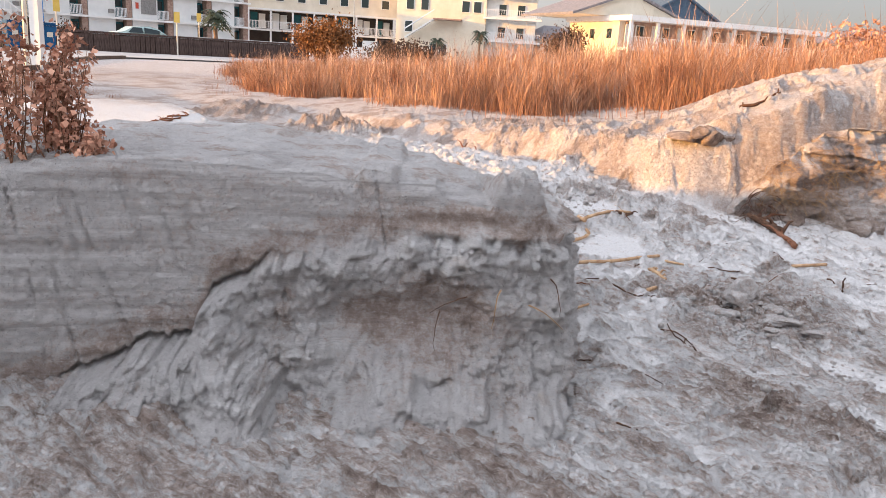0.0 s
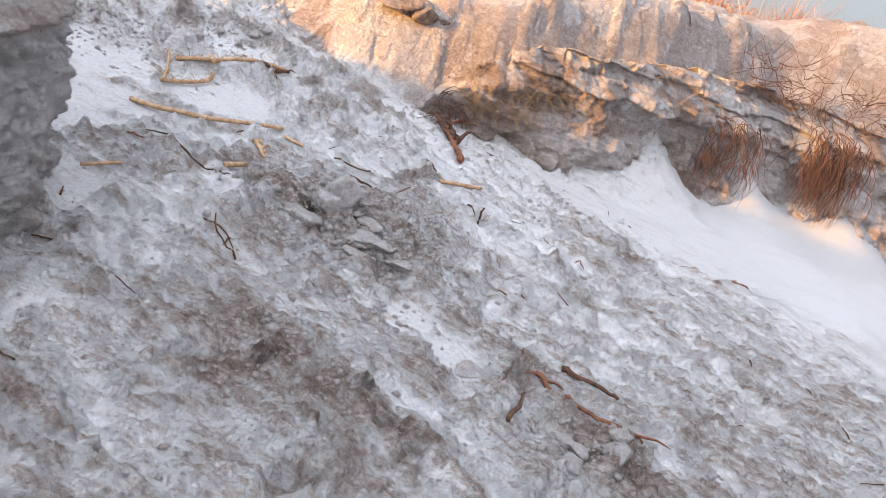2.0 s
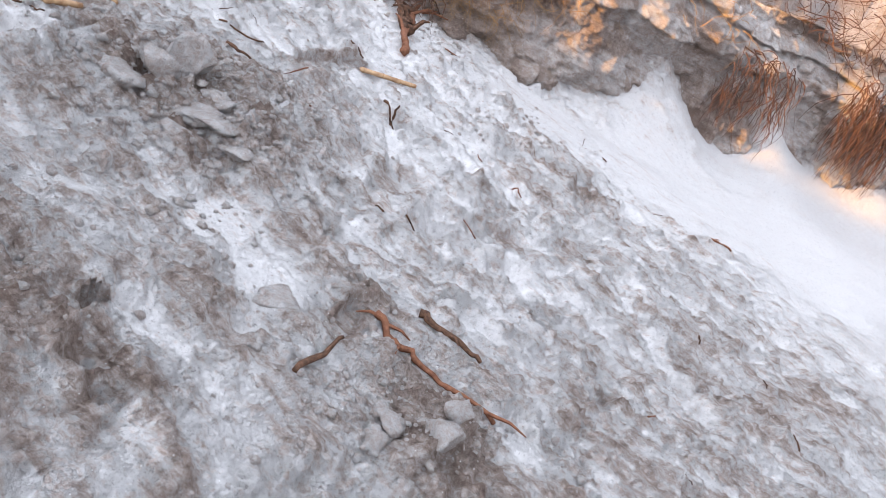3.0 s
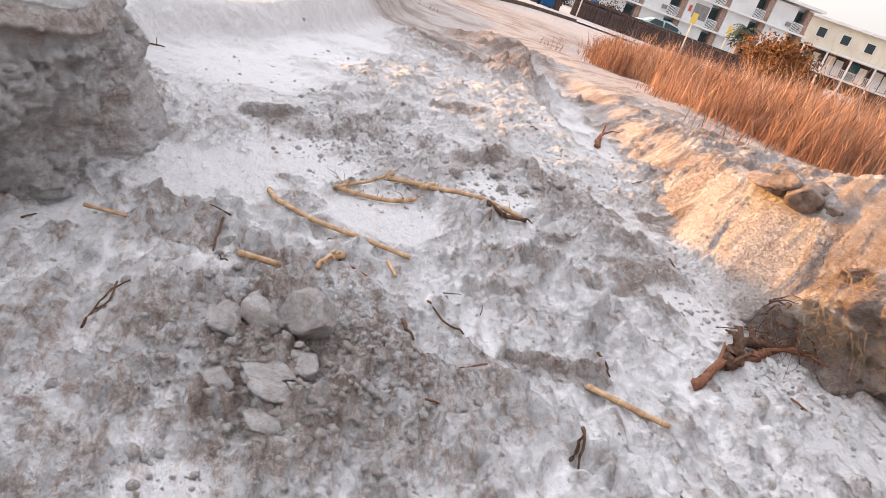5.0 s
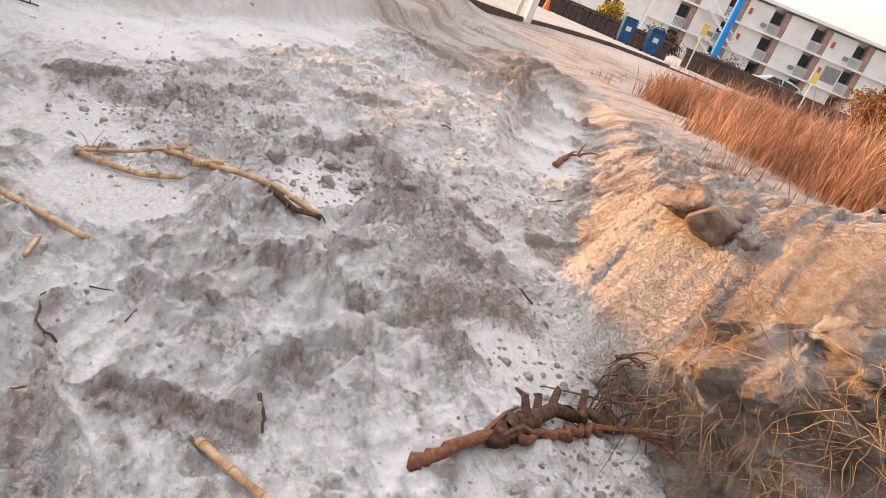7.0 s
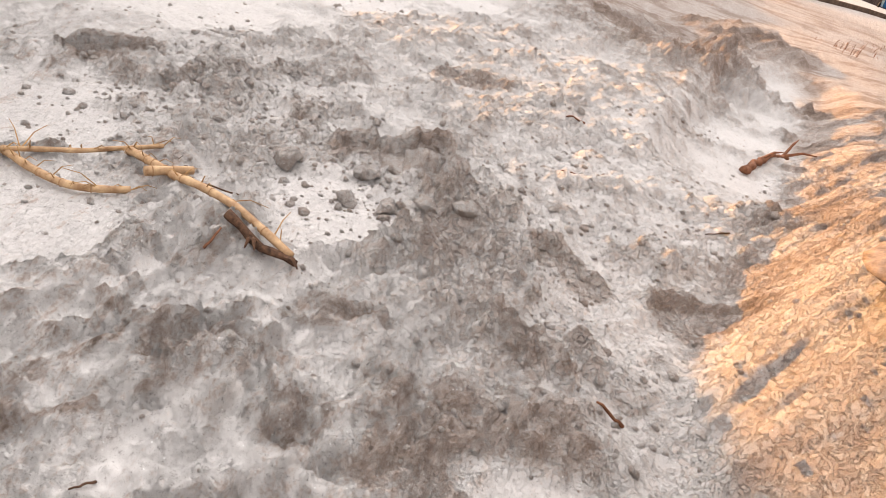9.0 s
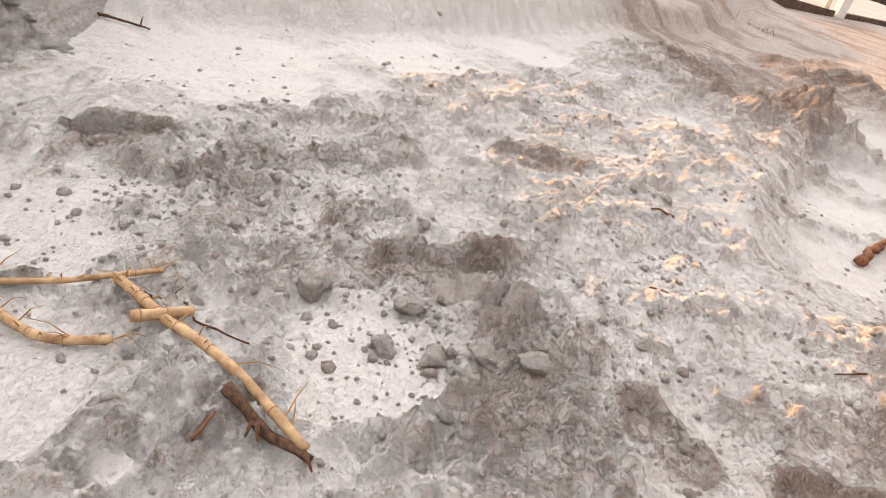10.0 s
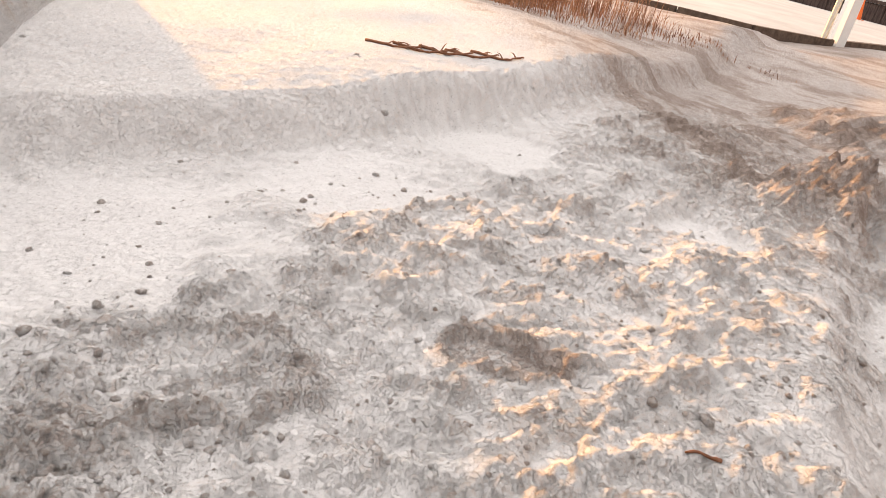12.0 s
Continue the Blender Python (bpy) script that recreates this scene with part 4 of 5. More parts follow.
def cream_house():
    m, ln = local((-6.3, 103.0, 0.4), (11.6, 101.0, 0.4))
    b = empty("cream_house", m, "sunlit cream apartment house with outside stair", "building", kind="structure")
    part("wall", boxes((0, 11.6, 0, 12, 0, 10.5)), CREAM, b)
    part("grey_wing", boxes((11.62, ln, 0.8, 12, 0, 10.0)), WHITEWALL, b, "pale grey wing")
    for z in (2.9, 5.7, 8.5):
        slab = part("balcony", boxes((11.3, ln + 0.7, -0.7, 0.79, z, z + 0.25)), SLAB, b)
        part("railing", rail_bars(11.4, ln + 0.6, -0.62, z + 0.25, 0.95, 26), RAIL, slab)
    for x, z in ((1.3, 6.4), (3.2, 6.4), (8.5, 6.4), (10.0, 6.4), (13.2, 6.3), (15.6, 6.3), (4.6, 0.9), (5.8, 0.9), (13.2, 3.5), (15.6, 3.5), (1.2, 3.6)):
        y = 0.8 if x > 11.6 else 0
        win = part("window", boxes((x - 0.08, x + 1.0, y - 0.08, y - 0.003, z - 0.08, z + 1.38)), SLAB, b)
        part("pane", boxes((x, x + 0.92, y - 0.11, y - 0.082, z, z + 1.3)), GLASS, win)
    bm = bmesh.new()
    for k in range(13):
        box(bm, 1.4 + 0.28 * k, 1.72 + 0.28 * k, -1.6, -0.4, 2.8 + 0.19 * k, 2.99 + 0.19 * k)
    stair = part("stair", bm, SLAB, b, "white outside stair")
    part("handrail", tube(bmesh.new(), [(1.4, -1.6, 3.9), (5.1, -1.6, 6.4)], 0.08, 6), RAIL, stair)
    part("landing", boxes((5.0, 8.6, -1.8, -0.003, 5.2, 5.4)), BRICKY, b)


def roadside_motel():
    m, ln = local((16.2, 68.5, 0.7), (37.0, 76.0, 0.7))
    b = empty("roadside_motel", m, "cream two-storey motel with a long white gallery", "building", kind="structure")
    part("wall", boxes((0, ln, 2.0, 11, 0, 4.6)), CREAM, b, "sunlit cream wall")
    # brown sheet before the cream wall stands in for the gallery's shade
    part("gallery_wall", boxes((0.6, ln, 1.7, 1.98, 0, 4.6)), BRICKY, b, "brown wall behind the gallery, its shade put into the colour")
    part("roof", boxes((-0.3, ln + 0.3, -0.3, 11.3, 4.6, 5.05)), SLAB, b, "flat white roof edge")
    part("floor_slab", boxes((0, ln, 0, 2.0, 2.1, 2.35)), SLAB, b)
    for k in range(9):
        x = ln * k / 8
        part("post", boxes((x - 0.13, x + 0.13, 0.02, 0.28, 0, 4.6)), RAIL, b)
    for k in range(8):
        x0, x1 = ln * k / 8 + 0.14, ln * (k + 1) / 8 - 0.14
        part("railing", rail_bars(x0, x1, 0.12, 2.35, 0.95, 14), RAIL, b)
        part("door", boxes((x0 + 0.3, x0 + 1.15, 1.6, 1.695, 2.35, 4.35)), WHITEWALL, b)
        win = part("window", boxes((x0 + 1.35, x0 + 2.2, 1.6, 1.695, 3.0, 4.3)), SLAB, b)
        part("pane", boxes((x0 + 1.42, x0 + 2.13, 1.57, 1.595, 3.07, 4.23)), GLASS, win)
    # gabled roofs behind
    for x0, x1, y0, y1, zt, mat in ((-3.5, 8.0, 4.0, 14.0, 7.1, CREAM), (6.0, 17.0, 9.0, 20.0, 7.9, BLUEROOF)):
        bm = bmesh.new()
        xm = (x0 + x1) / 2
        v = [bm.verts.new(p) for p in ((x0, y0, 5.06), (x1, y0, 5.06), (xm, y0, zt), (x0, y1, 5.06), (x1, y1, 5.06), (xm, y1, zt))]
        for f in ((0, 1, 2), (5, 4, 3), (0, 3, 4, 1)):
            bm.faces.new([v[i] for i in f])
        gable = part("gable", bm, mat, b)
        bm = bmesh.new()
        for sx, xe in ((-1, x0), (1, x1)):
            v = [bm.verts.new(p) for p in ((xe + sx * 0.4, y0 - 0.4, 4.95), (xm, y0 - 0.4, zt + 0.05), (xm, y1 + 0.4, zt + 0.05), (xe + sx * 0.4, y1 + 0.4, 4.95), (xe + sx * 0.4, y0 - 0.4, 5.15), (xm, y0 - 0.4, zt + 0.25), (xm, y1 + 0.4, zt + 0.25), (xe + sx * 0.4, y1 + 0.4, 5.15))]
            for f in ((0, 1, 2, 3), (4, 7, 6, 5), (0, 4, 5, 1), (3, 2, 6, 7), (0, 3, 7, 4), (1, 5, 6, 2)):
                bm.faces.new([v[i] for i in f])
        part("gable_roof", bm, BLUEROOF if mat is BLUEROOF else GREYROOF, gable)
    for x in (3.0, 6.0):
        win = part("side_window", boxes((-0.06, -0.003, x, x + 0.9, 3.0, 4.0)), SLAB, b)
        part("pane", boxes((-0.09, -0.062, x + 0.07, x + 0.83, 3.07, 3.93)), GLASS, win)


def far_house(a, b_, h, depth, label, mat, roof):
    m, ln = local((*a, 0.6), (*b_, 0.6))
    b = empty("far_house", m, label, "building", kind="structure")
    part("wall", boxes((0, ln, 0, depth, 0, h)), mat, b)
    bm = bmesh.new()
    v = [bm.verts.new(p) for p in ((-0.5, -0.5, h), (ln + 0.5, -0.5, h), (ln + 0.5, depth + 0.5, h), (-0.5, depth + 0.5, h), (ln * 0.3, depth / 2, h + 2.0), (ln * 0.7, depth / 2, h + 2.0))]
    for f in ((0, 1, 5, 4), (2, 3, 4, 5), (1, 2, 5), (3, 0, 4), (0, 3, 2, 1)):
        bm.faces.new([v[i] for i in f])
    part("roof", bm, roof, b)
    n = max(2, int(ln / 3))
    for k in range(n):
        x = ln * (k + 0.5) / n
        win = part("window", boxes((x - 0.5, x + 0.5, -0.07, -0.003, h - 2.0, h - 0.8)), SLAB, b)
        part("pane", boxes((x - 0.43, x + 0.43, -0.10, -0.072, h - 1.93, h - 0.87)), GLASS, win)


motel()
balcony_house()
cream_house()
roadside_motel()
far_house((13.6, 108), (19.5, 110), 3.6, 8, "small far house with a grey shingle roof", WHITEWALL, GREYROOF)
far_house((38, 78), (62, 84), 4.2, 9, "pale far house beyond the dune brush", CREAM, GREYROOF)
far_house((-74, 63), (-55, 74), 5.5, 10, "far white house beyond the street", WHITEWALL, GREYROOF)


# ---- street things ----
def post_at(x, y):
    return pose(x, y, gz(x, y) + 0.03)


def sign_post(x, y, h, turn, label):
    s = empty("street_sign", pose(x, y, gz(x, y), 0, 0, turn), label, "sign", group="sign posts along the bulkhead")
    part("post", tube(bmesh.new(), [(0, 0, 0), (0, 0, h)], 0.045, 8), POLEGREY, s)
    part("sign_plate", boxes((-0.17, 0.17, -0.09, -0.05, h - 0.62, h)), SIGNYELLOW, s, "faded yellow sign plate")


sign_post(-16.2, 48.0, 2.6, 15, "pale post with a small faded yellow sign")
sign_post(-19.2, 62.0, 3.0, 15, "pale post with a small faded yellow sign")
sign_post(-21.6, 44.2, 2.7, 40, "pale post with a small faded sign by the bulkhead")


def blue_pole():
    x, y = -34.8, 68.2
    p = empty("lamp_pole", pose(x, y, gz(x, y)), "tall street pole with a bright blue lower sleeve", "pole")
    part("sleeve", tube(bmesh.new(), [(0, 0, 0), (0, 0, 6.6)], [0.34, 0.32], 14), BLUEPAINT, p, "bright blue sleeve")
    part("shaft", tube(bmesh.new(), [(0, 0, 6.5), (0, 0, 12.0)], [0.14, 0.11], 10), WHITEPOST, p, "thin white shaft")
    part("footing", tube(bmesh.new(), [(0, 0, -0.1), (0, 0, 0.18)], 0.42, 14), CONCRETE, p)


blue_pole()


def white_post():
    p = empty("gate_post", post_at(-8.8, 17.1), "white square post with a timber brace at the board edge", "post")
    part("post", boxes((-0.10, 0.10, -0.10, 0.10, -0.3, 2.6)), WHITEPOST, p)
    part("post_cap", boxes((-0.13, 0.13, -0.13, 0.13, 2.6, 2.66)), WHITEPOST, p)
    part("brace", tube(bmesh.new(), [(-0.22, -0.1, -0.2), (-0.16, -0.1, 2.4)], 0.05, 6), POLEGREY, p, "grey timber brace")


white_post()


def traffic_cone(x, y):
    c = empty("traffic_cone", post_at(x, y), "small orange plastic traffic cone on the pavement", "traffic cone")
    part("base", boxes((-0.19, 0.19, -0.19, 0.19, 0, 0.035)), ORANGE, c)
    part("cone", tube(bmesh.new(), [(0, 0, 0.035), (0, 0, 0.72)], [0.15, 0.035], 16), ORANGE, c)


traffic_cone(-20.7, 30.3)


def wheelie_bin(x, y, turn):
    b = empty("rubbish_bin", pose(x, y, gz(x, y) + 0.05, 0, 0, turn), "blue plastic wheeled rubbish bin on the pavement", "bin", group="blue bins by the bulkhead")
    bm = bmesh.new()
    lo = [bm.verts.new((sx * 0.24, sy * 0.27, 0.06)) for sx, sy in ((-1, -1), (1, -1), (1, 1), (-1, 1))]
    hi = [bm.verts.new((sx * 0.30, sy * 0.36, 1.0)) for sx, sy in ((-1, -1), (1, -1), (1, 1), (-1, 1))]
    bm.faces.new(lo[::-1])
    bm.faces.new(hi)
    for k in range(4):
        bm.faces.new((lo[k], lo[(k + 1) % 4], hi[(k + 1) % 4], hi[k]))
    bmesh.ops.bevel(bm, geom=bm.edges[:], offset=0.025, segments=2, affect="EDGES")
    part("body", bm, BINBLUE, b)
    bm = boxes((-0.33, 0.33, -0.40, 0.40, 1.005, 1.06))
    box(bm, -0.28, 0.28, -0.34, 0.30, 1.06, 1.13)
    bmesh.ops.bevel(bm, geom=bm.edges[:], offset=0.02, segments=2, affect="EDGES")
    part("lid", bm, BINBLUE, b)
    part("handle", tube(bmesh.new(), [(-0.26, 0.44, 0.98), (0.26, 0.44, 0.98)], 0.02, 6), BINBLUE, b)
    for sx in (-0.28, 0.28):
        part("wheel", tube(bmesh.new(), [(sx - 0.03, 0.26, 0.1), (sx + 0.03, 0.26, 0.1)], 0.1, 14), RUBBER, b, "black rubber wheel")
    part("sticker", boxes((-0.12, 0.12, -0.345, -0.335, 0.55, 0.75)), POLEGREY, b, "pale worn sticker")


wheelie_bin(-17.7, 32.4, 48)
wheelie_bin(-16.6, 33.0, 50)


def utility_pole():
    for x in (-27.6, -27.0):
        p = empty("timber_pole", pose(x, 42.5, gz(x, 42.5)), "tall dark timber utility pole behind the bulkhead", "pole", group="timber poles")
        part("pole", tube(bmesh.new(), [(0, 0, -0.2), (0.15, 0, 9.0)], [0.19, 0.13], 10), TIMBER, p)
    for x, y, h in ((-11.0, 96, 10.5), (17.6, 88, 8.0)):
        p = empty("street_lamp", pose(x, y, gz(x, y)), "thin pale street lamp pole", "pole", group="far lamp poles")
        part("pole", tube(bmesh.new(), [(0, 0, -0.2), (0, 0, h)], [0.11, 0.07], 8), POLEGREY, p)
        part("arm", tube(bmesh.new(), [(0, 0, h), (0.9, 0, h + 0.15)], 0.05, 6), POLEGREY, p)


utility_pole()


def car():
    m = pose(-20.2, 53.2, gz(-20.2, 53.2) + 0.22, 0, 0, 42)
    c = empty("parked_car", m, "pale green hatchback car parked behind the bulkhead", "car")
    side = [(-2.2, 0.35), (-2.22, 0.75), (-2.0, 1.0), (-1.55, 1.06), (-0.95, 1.40), (0.15, 1.47), (0.75, 1.30), (1.25, 0.98), (1.95, 0.85), (2.2, 0.62), (2.2, 0.35)]
    bm = bmesh.new()
    rows = []
    for y, inset in ((-0.86, 0.0), (-0.80, 0.04), (0.80, 0.04), (0.86, 0.0)):
        rows.append([bm.verts.new((x * (0.99 if abs(y) > 0.81 else 1.0), y * (0.84 if z > 1.05 else 1.0), z)) for x, z in side])
    for a, b in zip(rows, rows[1:]):
        for k in range(len(side)):
            k2 = (k + 1) % len(side)
            bm.faces.new((a[k], a[k2], b[k2], b[k]))
    bm.faces.new(rows[0])
    bm.faces.new(rows[-1][::-1])
    bmesh.ops.recalc_face_normals(bm, faces=bm.faces[:])
    bmesh.ops.bevel(bm, geom=[e for e in bm.edges], offset=0.03, segments=2, affect="EDGES")
    part("body", bm, CARPAINT, c, "pale green painted body", True)
    for sy in (-1, 1):
        for x0, x1, zz in ((-1.25, -0.35, 1.36), (-0.27, 0.72, 1.30)):
            bm = bmesh.new()
            y = sy * 0.745
            pts = ((x0 - 0.12, 1.02), (x1 + (0.28 if x1 > 0 else 0), 1.02), (x1 - 0.05, zz), (x0 + 0.25, zz)) if x0 < -1 else ((x0, 1.02), (x1 + 0.32, 1.02), (x1 - 0.08, 1.26), (x0, 1.38))
            v = [bm.verts.new((px, sy * (0.885 - (pz - 1.02) * 0.36), pz)) for px, pz in pts] + [bm.verts.new((px, sy * (0.865 - (pz - 1.02) * 0.36), pz)) for px, pz in pts]
            for f in ((0, 1, 2, 3), (7, 6, 5, 4), (0, 4, 5, 1), (1, 5, 6, 2), (2, 6, 7, 3), (3, 7, 4, 0)):
                bm.faces.new([v[i] for i in f])
            bmesh.ops.recalc_face_normals(bm, faces=bm.faces[:])
            part("side_window", bm, GLASS, c, "dark glass")
        for x in (-1.35, 1.35):
            tyre = part("wheel", tube(bmesh.new(), [(x, sy * 0.70, 0.32), (x, sy * 0.89, 0.32)], 0.32, 20), RUBBER, c, "black tyre")
            part("rim", tube(bmesh.new(), [(x, sy * 0.86, 0.32), (x, sy * 0.90, 0.32)], 0.2, 14), CHROME, tyre, "silver rim")
        part("mirror", boxes((0.72, 0.88, sy * 0.9 - 0.09, sy * 0.9 + 0.09, 1.0, 1.14)), CARPAINT, c)
        part("headlight", boxes((2.02, 2.21, sy * 0.6 - 0.18, sy * 0.6 + 0.18, 0.62, 0.76)), CHROME, c)
        part("tail_light", boxes((-2.24, -2.1, sy * 0.65 - 0.13, sy * 0.65 + 0.13, 0.75, 0.95)), REDBOX, c)


car()


# ---- plants ----
def palm(x, y, h, n, label):
    p = empty("palm", pose(x, y, gz(x, y)), label, "palm tree")
    bm = tube(bmesh.new(), [(0.05 * math.sin(k), 0, h * k / 8 - 0.1) for k in range(9)], [0.17 - 0.005 * k + 0.02 * (k % 2) for k in range(9)], 9)
    part("trunk", bm, PALMBARK, p)
    bm = bmesh.new()
    for k in range(n):
        a, e = k * 2.399, rnd.uniform(-0.5, 1.1)
        ln = rnd.uniform(0.9, 1.35)
        d = Vector((math.cos(a), math.sin(a), 0))
        rib = [Vector((0, 0, h)) + d * (ln * s * math.cos(e * (1 - s * 0.4))) + Vector((0, 0, ln * (s * math.sin(e) - 0.75 * s * s))) for s in np.linspace(0, 1, 8)]
        sd = Vector((-d.y, d.x, 0))
        for i in range(1, 8):
            for sg in (-1, 1):
                w = 0.34 * math.sin(math.pi * i / 8.5) + 0.05
                t = rib[i] + sd * sg * w + d * 0.15 - Vector((0, 0, 0.12 + rnd.random() * 0.1))
                v = [bm.verts.new(q) for q in (rib[i - 1], rib[i], t)]
                bm.faces.new(v)
    part("crown", bm, PALMLEAF, p, "dark drooping fronds")


palm(-17.3, 60.0, 3.0, 34, "small dark palm with drooping fronds by the motel")
palm(-0.8, 96.0, 2.6, 24, "small dry palm before the cream house")
palm(4.4, 96.0, 3.4, 24, "small dry palm before the cream house")


def shrub(x, y, w, h, leaf, label, n=2600, size=0.11, lift=0.1, name="shrub"):
    """Limbs from the base and many small leaf clumps in an uneven crown."""
    s = empty(name, pose(x, y, gz(x, y)), label, "shrub")
    r = random.Random(int(abs(x * 131 + y * 17)))
    bm, tips = bmesh.new(), []
    for k in range(16):
        a, sp = r.uniform(0, 6.28), r.uniform(0.2, 1.0)
        tip = Vector((math.cos(a) * w * 0.5 * sp, math.sin(a) * w * 0.5 * sp, h * r.uniform(0.55, 1.0) * (1.1 - 0.45 * sp)))
        mid = tip * 0.5 + Vector((r.uniform(-0.1, 0.1), r.uniform(-0.1, 0.1), h * 0.08))
        tube(bm, curve_points([(0, 0, -0.1), mid, tip], 5), [0.06 * h / 2, 0.04 * h / 2, 0.03 * h / 2, 0.02 * h / 2, 0.008], 5)
        tips += [tip, mid.lerp(tip, 0.5), mid]
    part("branches", bm, WEEDSTEM, s)
    bm = bmesh.new()
    for k in range(n):
        t = r.choice(tips)
        c = t + Vector((r.gauss(0, w * 0.11), r.gauss(0, w * 0.11), r.gauss(0, h * 0.09)))
        if c.z < lift:
            c.z = lift + r.random() * 0.2
        d = Vector((r.gauss(0, 1), r.gauss(0, 1), r.gauss(0.4, 1))).normalized() * size * r.uniform(0.5, 1.4)
        e = d.cross(Vector((r.gauss(0, 1), r.gauss(0, 1), r.gauss(0, 1)))).normalized() * size * 0.35
        bm.faces.new([bm.verts.new(q) for q in (c - e, c + d * 0.4 - e * 1.4, c + d, c + e * 1.2)])
    part("foliage", bm, leaf, s)


shrub(-4.0, 26.0, 1.9, 1.9, JUNIPER, "rusty brown juniper shrub among dry grass", 7000, 0.075)
shrub(-1.6, 34.0, 4.0, 1.4, DARKLEAF, "low dark leafless thicket behind the dry grass", 5000, 0.09)
shrub(6.8, 44.0, 2.9, 2.5, DARKLEAF, "dark brown rounded shrub above the dry grass", 6000, 0.11)
shrub(-20.3, 38.8, 2.2, 1.5, DARKLEAF, "low dark shrub at the end of the bulkhead", 1600, 0.12)
shrub(-24.8, 40.0, 1.6, 2.1, YELLOWLEAF, "yellow-green shrub behind the bulkhead", 1500, 0.14)
shrub(-32.0, 66.0, 4.0, 1.7, DARKLEAF, "brown hedge shrub by the blue pole", 2000, 0.15)
shrub(13.0, 24.0, 4.0, 1.7, WEEDLEAF, "pale dry shrub on the dune top", 2600, 0.12)
shrub(9.2, 14.0, 3.2, 1.2, WEEDLEAF, "pale dry shrub on the dune top", 2600, 0.05)
shrub(11.5, 14.0, 3.0, 1.4, WEEDLEAF, "pale dry shrub on the dune top", 2600, 0.05)


def grass_field(name, spots, h0, h1, material, label, blades=7, lean=0.35, seed=1):
    """Tufts of thin dry stalks as one mesh; each stalk is a tapered bent ribbon with some side twigs."""
    r = np.random.RandomState(seed)
    n = len(spots)
    bx = np.repeat(spots[:, 0], blades) + r.normal(0, 0.13, n * blades)
    by = np.repeat(spots[:, 1], blades) + r.normal(0, 0.13, n * blades)
    bz = ground_height(bx, by) - 0.03
    k = n * blades
    h = np.repeat(r.uniform(h0, h1, n), blades) * r.uniform(0.35, 1.05, k) * np.interp(bx, [-9, -6.2, -5.6, -3.6, 0.0, 1.5], [1, 1, 0.35, 0.55, 0.75, 1]) * (1 + 0.9 * fbm(bx * 0.9, by * 0.9, 3, seed=111))
    a, l = r.uniform(0, 6.283, k), h * lean * np.abs(r.normal(0, 1, k))
    w = r.uniform(0.0012, 0.0032, k) * (1 + 0.06 * np.hypot(bx, by))
    wa = r.uniform(0, 3.14, k)
    wx, wy = np.cos(wa) * w, np.sin(wa) * w
    dx, dy = np.cos(a) * l, np.sin(a) * l
    P = np.zeros((k, 5, 3))
    P[:, 0] = np.stack([bx - wx, by - wy, bz], 1)
    P[:, 1] = np.stack([bx + wx, by + wy, bz], 1)
    P[:, 2] = np.stack([bx + dx * 0.35 - wx * 0.8, by + dy * 0.35 - wy * 0.8, bz + h * 0.6], 1)
    P[:, 3] = np.stack([bx + dx * 0.35 + wx * 0.8, by + dy * 0.35 + wy * 0.8, bz + h * 0.6], 1)
    P[:, 4] = np.stack([bx + dx, by + dy, bz + h], 1)
    # side twigs
    t = r.rand(k) < 0.95
    m = int(t.sum())
    s = r.uniform(0.4, 0.85, m)
    b0 = np.stack([bx[t] + dx[t] * s * 0.6, by[t] + dy[t] * s * 0.6, bz[t] + h[t] * s], 1)
    ta = r.uniform(0, 6.283, m)
    tl = h[t] * r.uniform(0.15, 0.35, m)
    tip = b0 + np.stack([np.cos(ta) * tl * 0.6, np.sin(ta) * tl * 0.6, tl * 0.8], 1)
    side = np.stack([np.sin(ta) * w[t], -np.cos(ta) * w[t], w[t]], 1) * 0.8
    Q = np.stack([b0 - side, b0 + side, tip], 1)
    verts = np.concatenate([P.reshape(-1, 3), Q.reshape(-1, 3)])
    f4 = (np.arange(k)[:, None] * 5 + np.array([0, 1, 3, 2])).tolist()
    f3 = (np.arange(k)[:, None] * 5 + np.array([2, 3, 4])).tolist()
    ft = (5 * k + np.arange(m)[:, None] * 3 + np.array([0, 1, 2])).tolist()
    ob = mesh_object(name, verts, f4 + f3 + ft, material, shade=False)
    return tagged(ob, label, "grass", kind="stuff")


def spots_in(n, xs, front, depth, bias, seed):
    r = np.random.RandomState(seed)
    x = r.uniform(xs[0], xs[-1], n)
    d = depth * r.rand(n) ** bias
    y = np.interp(x, xs, front) + d + 0.25 * np.sin(x * 3.1) + r.normal(0, 0.15, n)
    keep = fbm(x * 0.8, y * 0.8, 2, seed=101) > -0.14
    return np.stack([x, y], 1)[keep]


FRONT_X = [-5.7, -5.0, -3.6, -1.7, -0.2, 0.7, 2.0, 3.3, 4.2, 6.0, 9.0, 15.0]
FRONT_Y = [20.5, 18.6, 15.2, 13.3, 12.0, 11.5, 12.0, 11.8, 11.0, 10.4, 10.0, 10.0]
grass_field("dry_grass", spots_in(11500, FRONT_X, FRONT_Y, 15.0, 1.8, 4), 0.40, 1.05, GRASS, "dense rust-orange dry stalks on the dune flat", 9, 0.48, 2)
grass_field("tall_dry_stalks", spots_in(2600, FRONT_X, [v + 0.8 for v in FRONT_Y], 14.0, 1.3, 14), 0.7, 1.45, PALEGRASS, "taller pale pinkish dead stalks among the dry grass", 5, 0.38, 12)
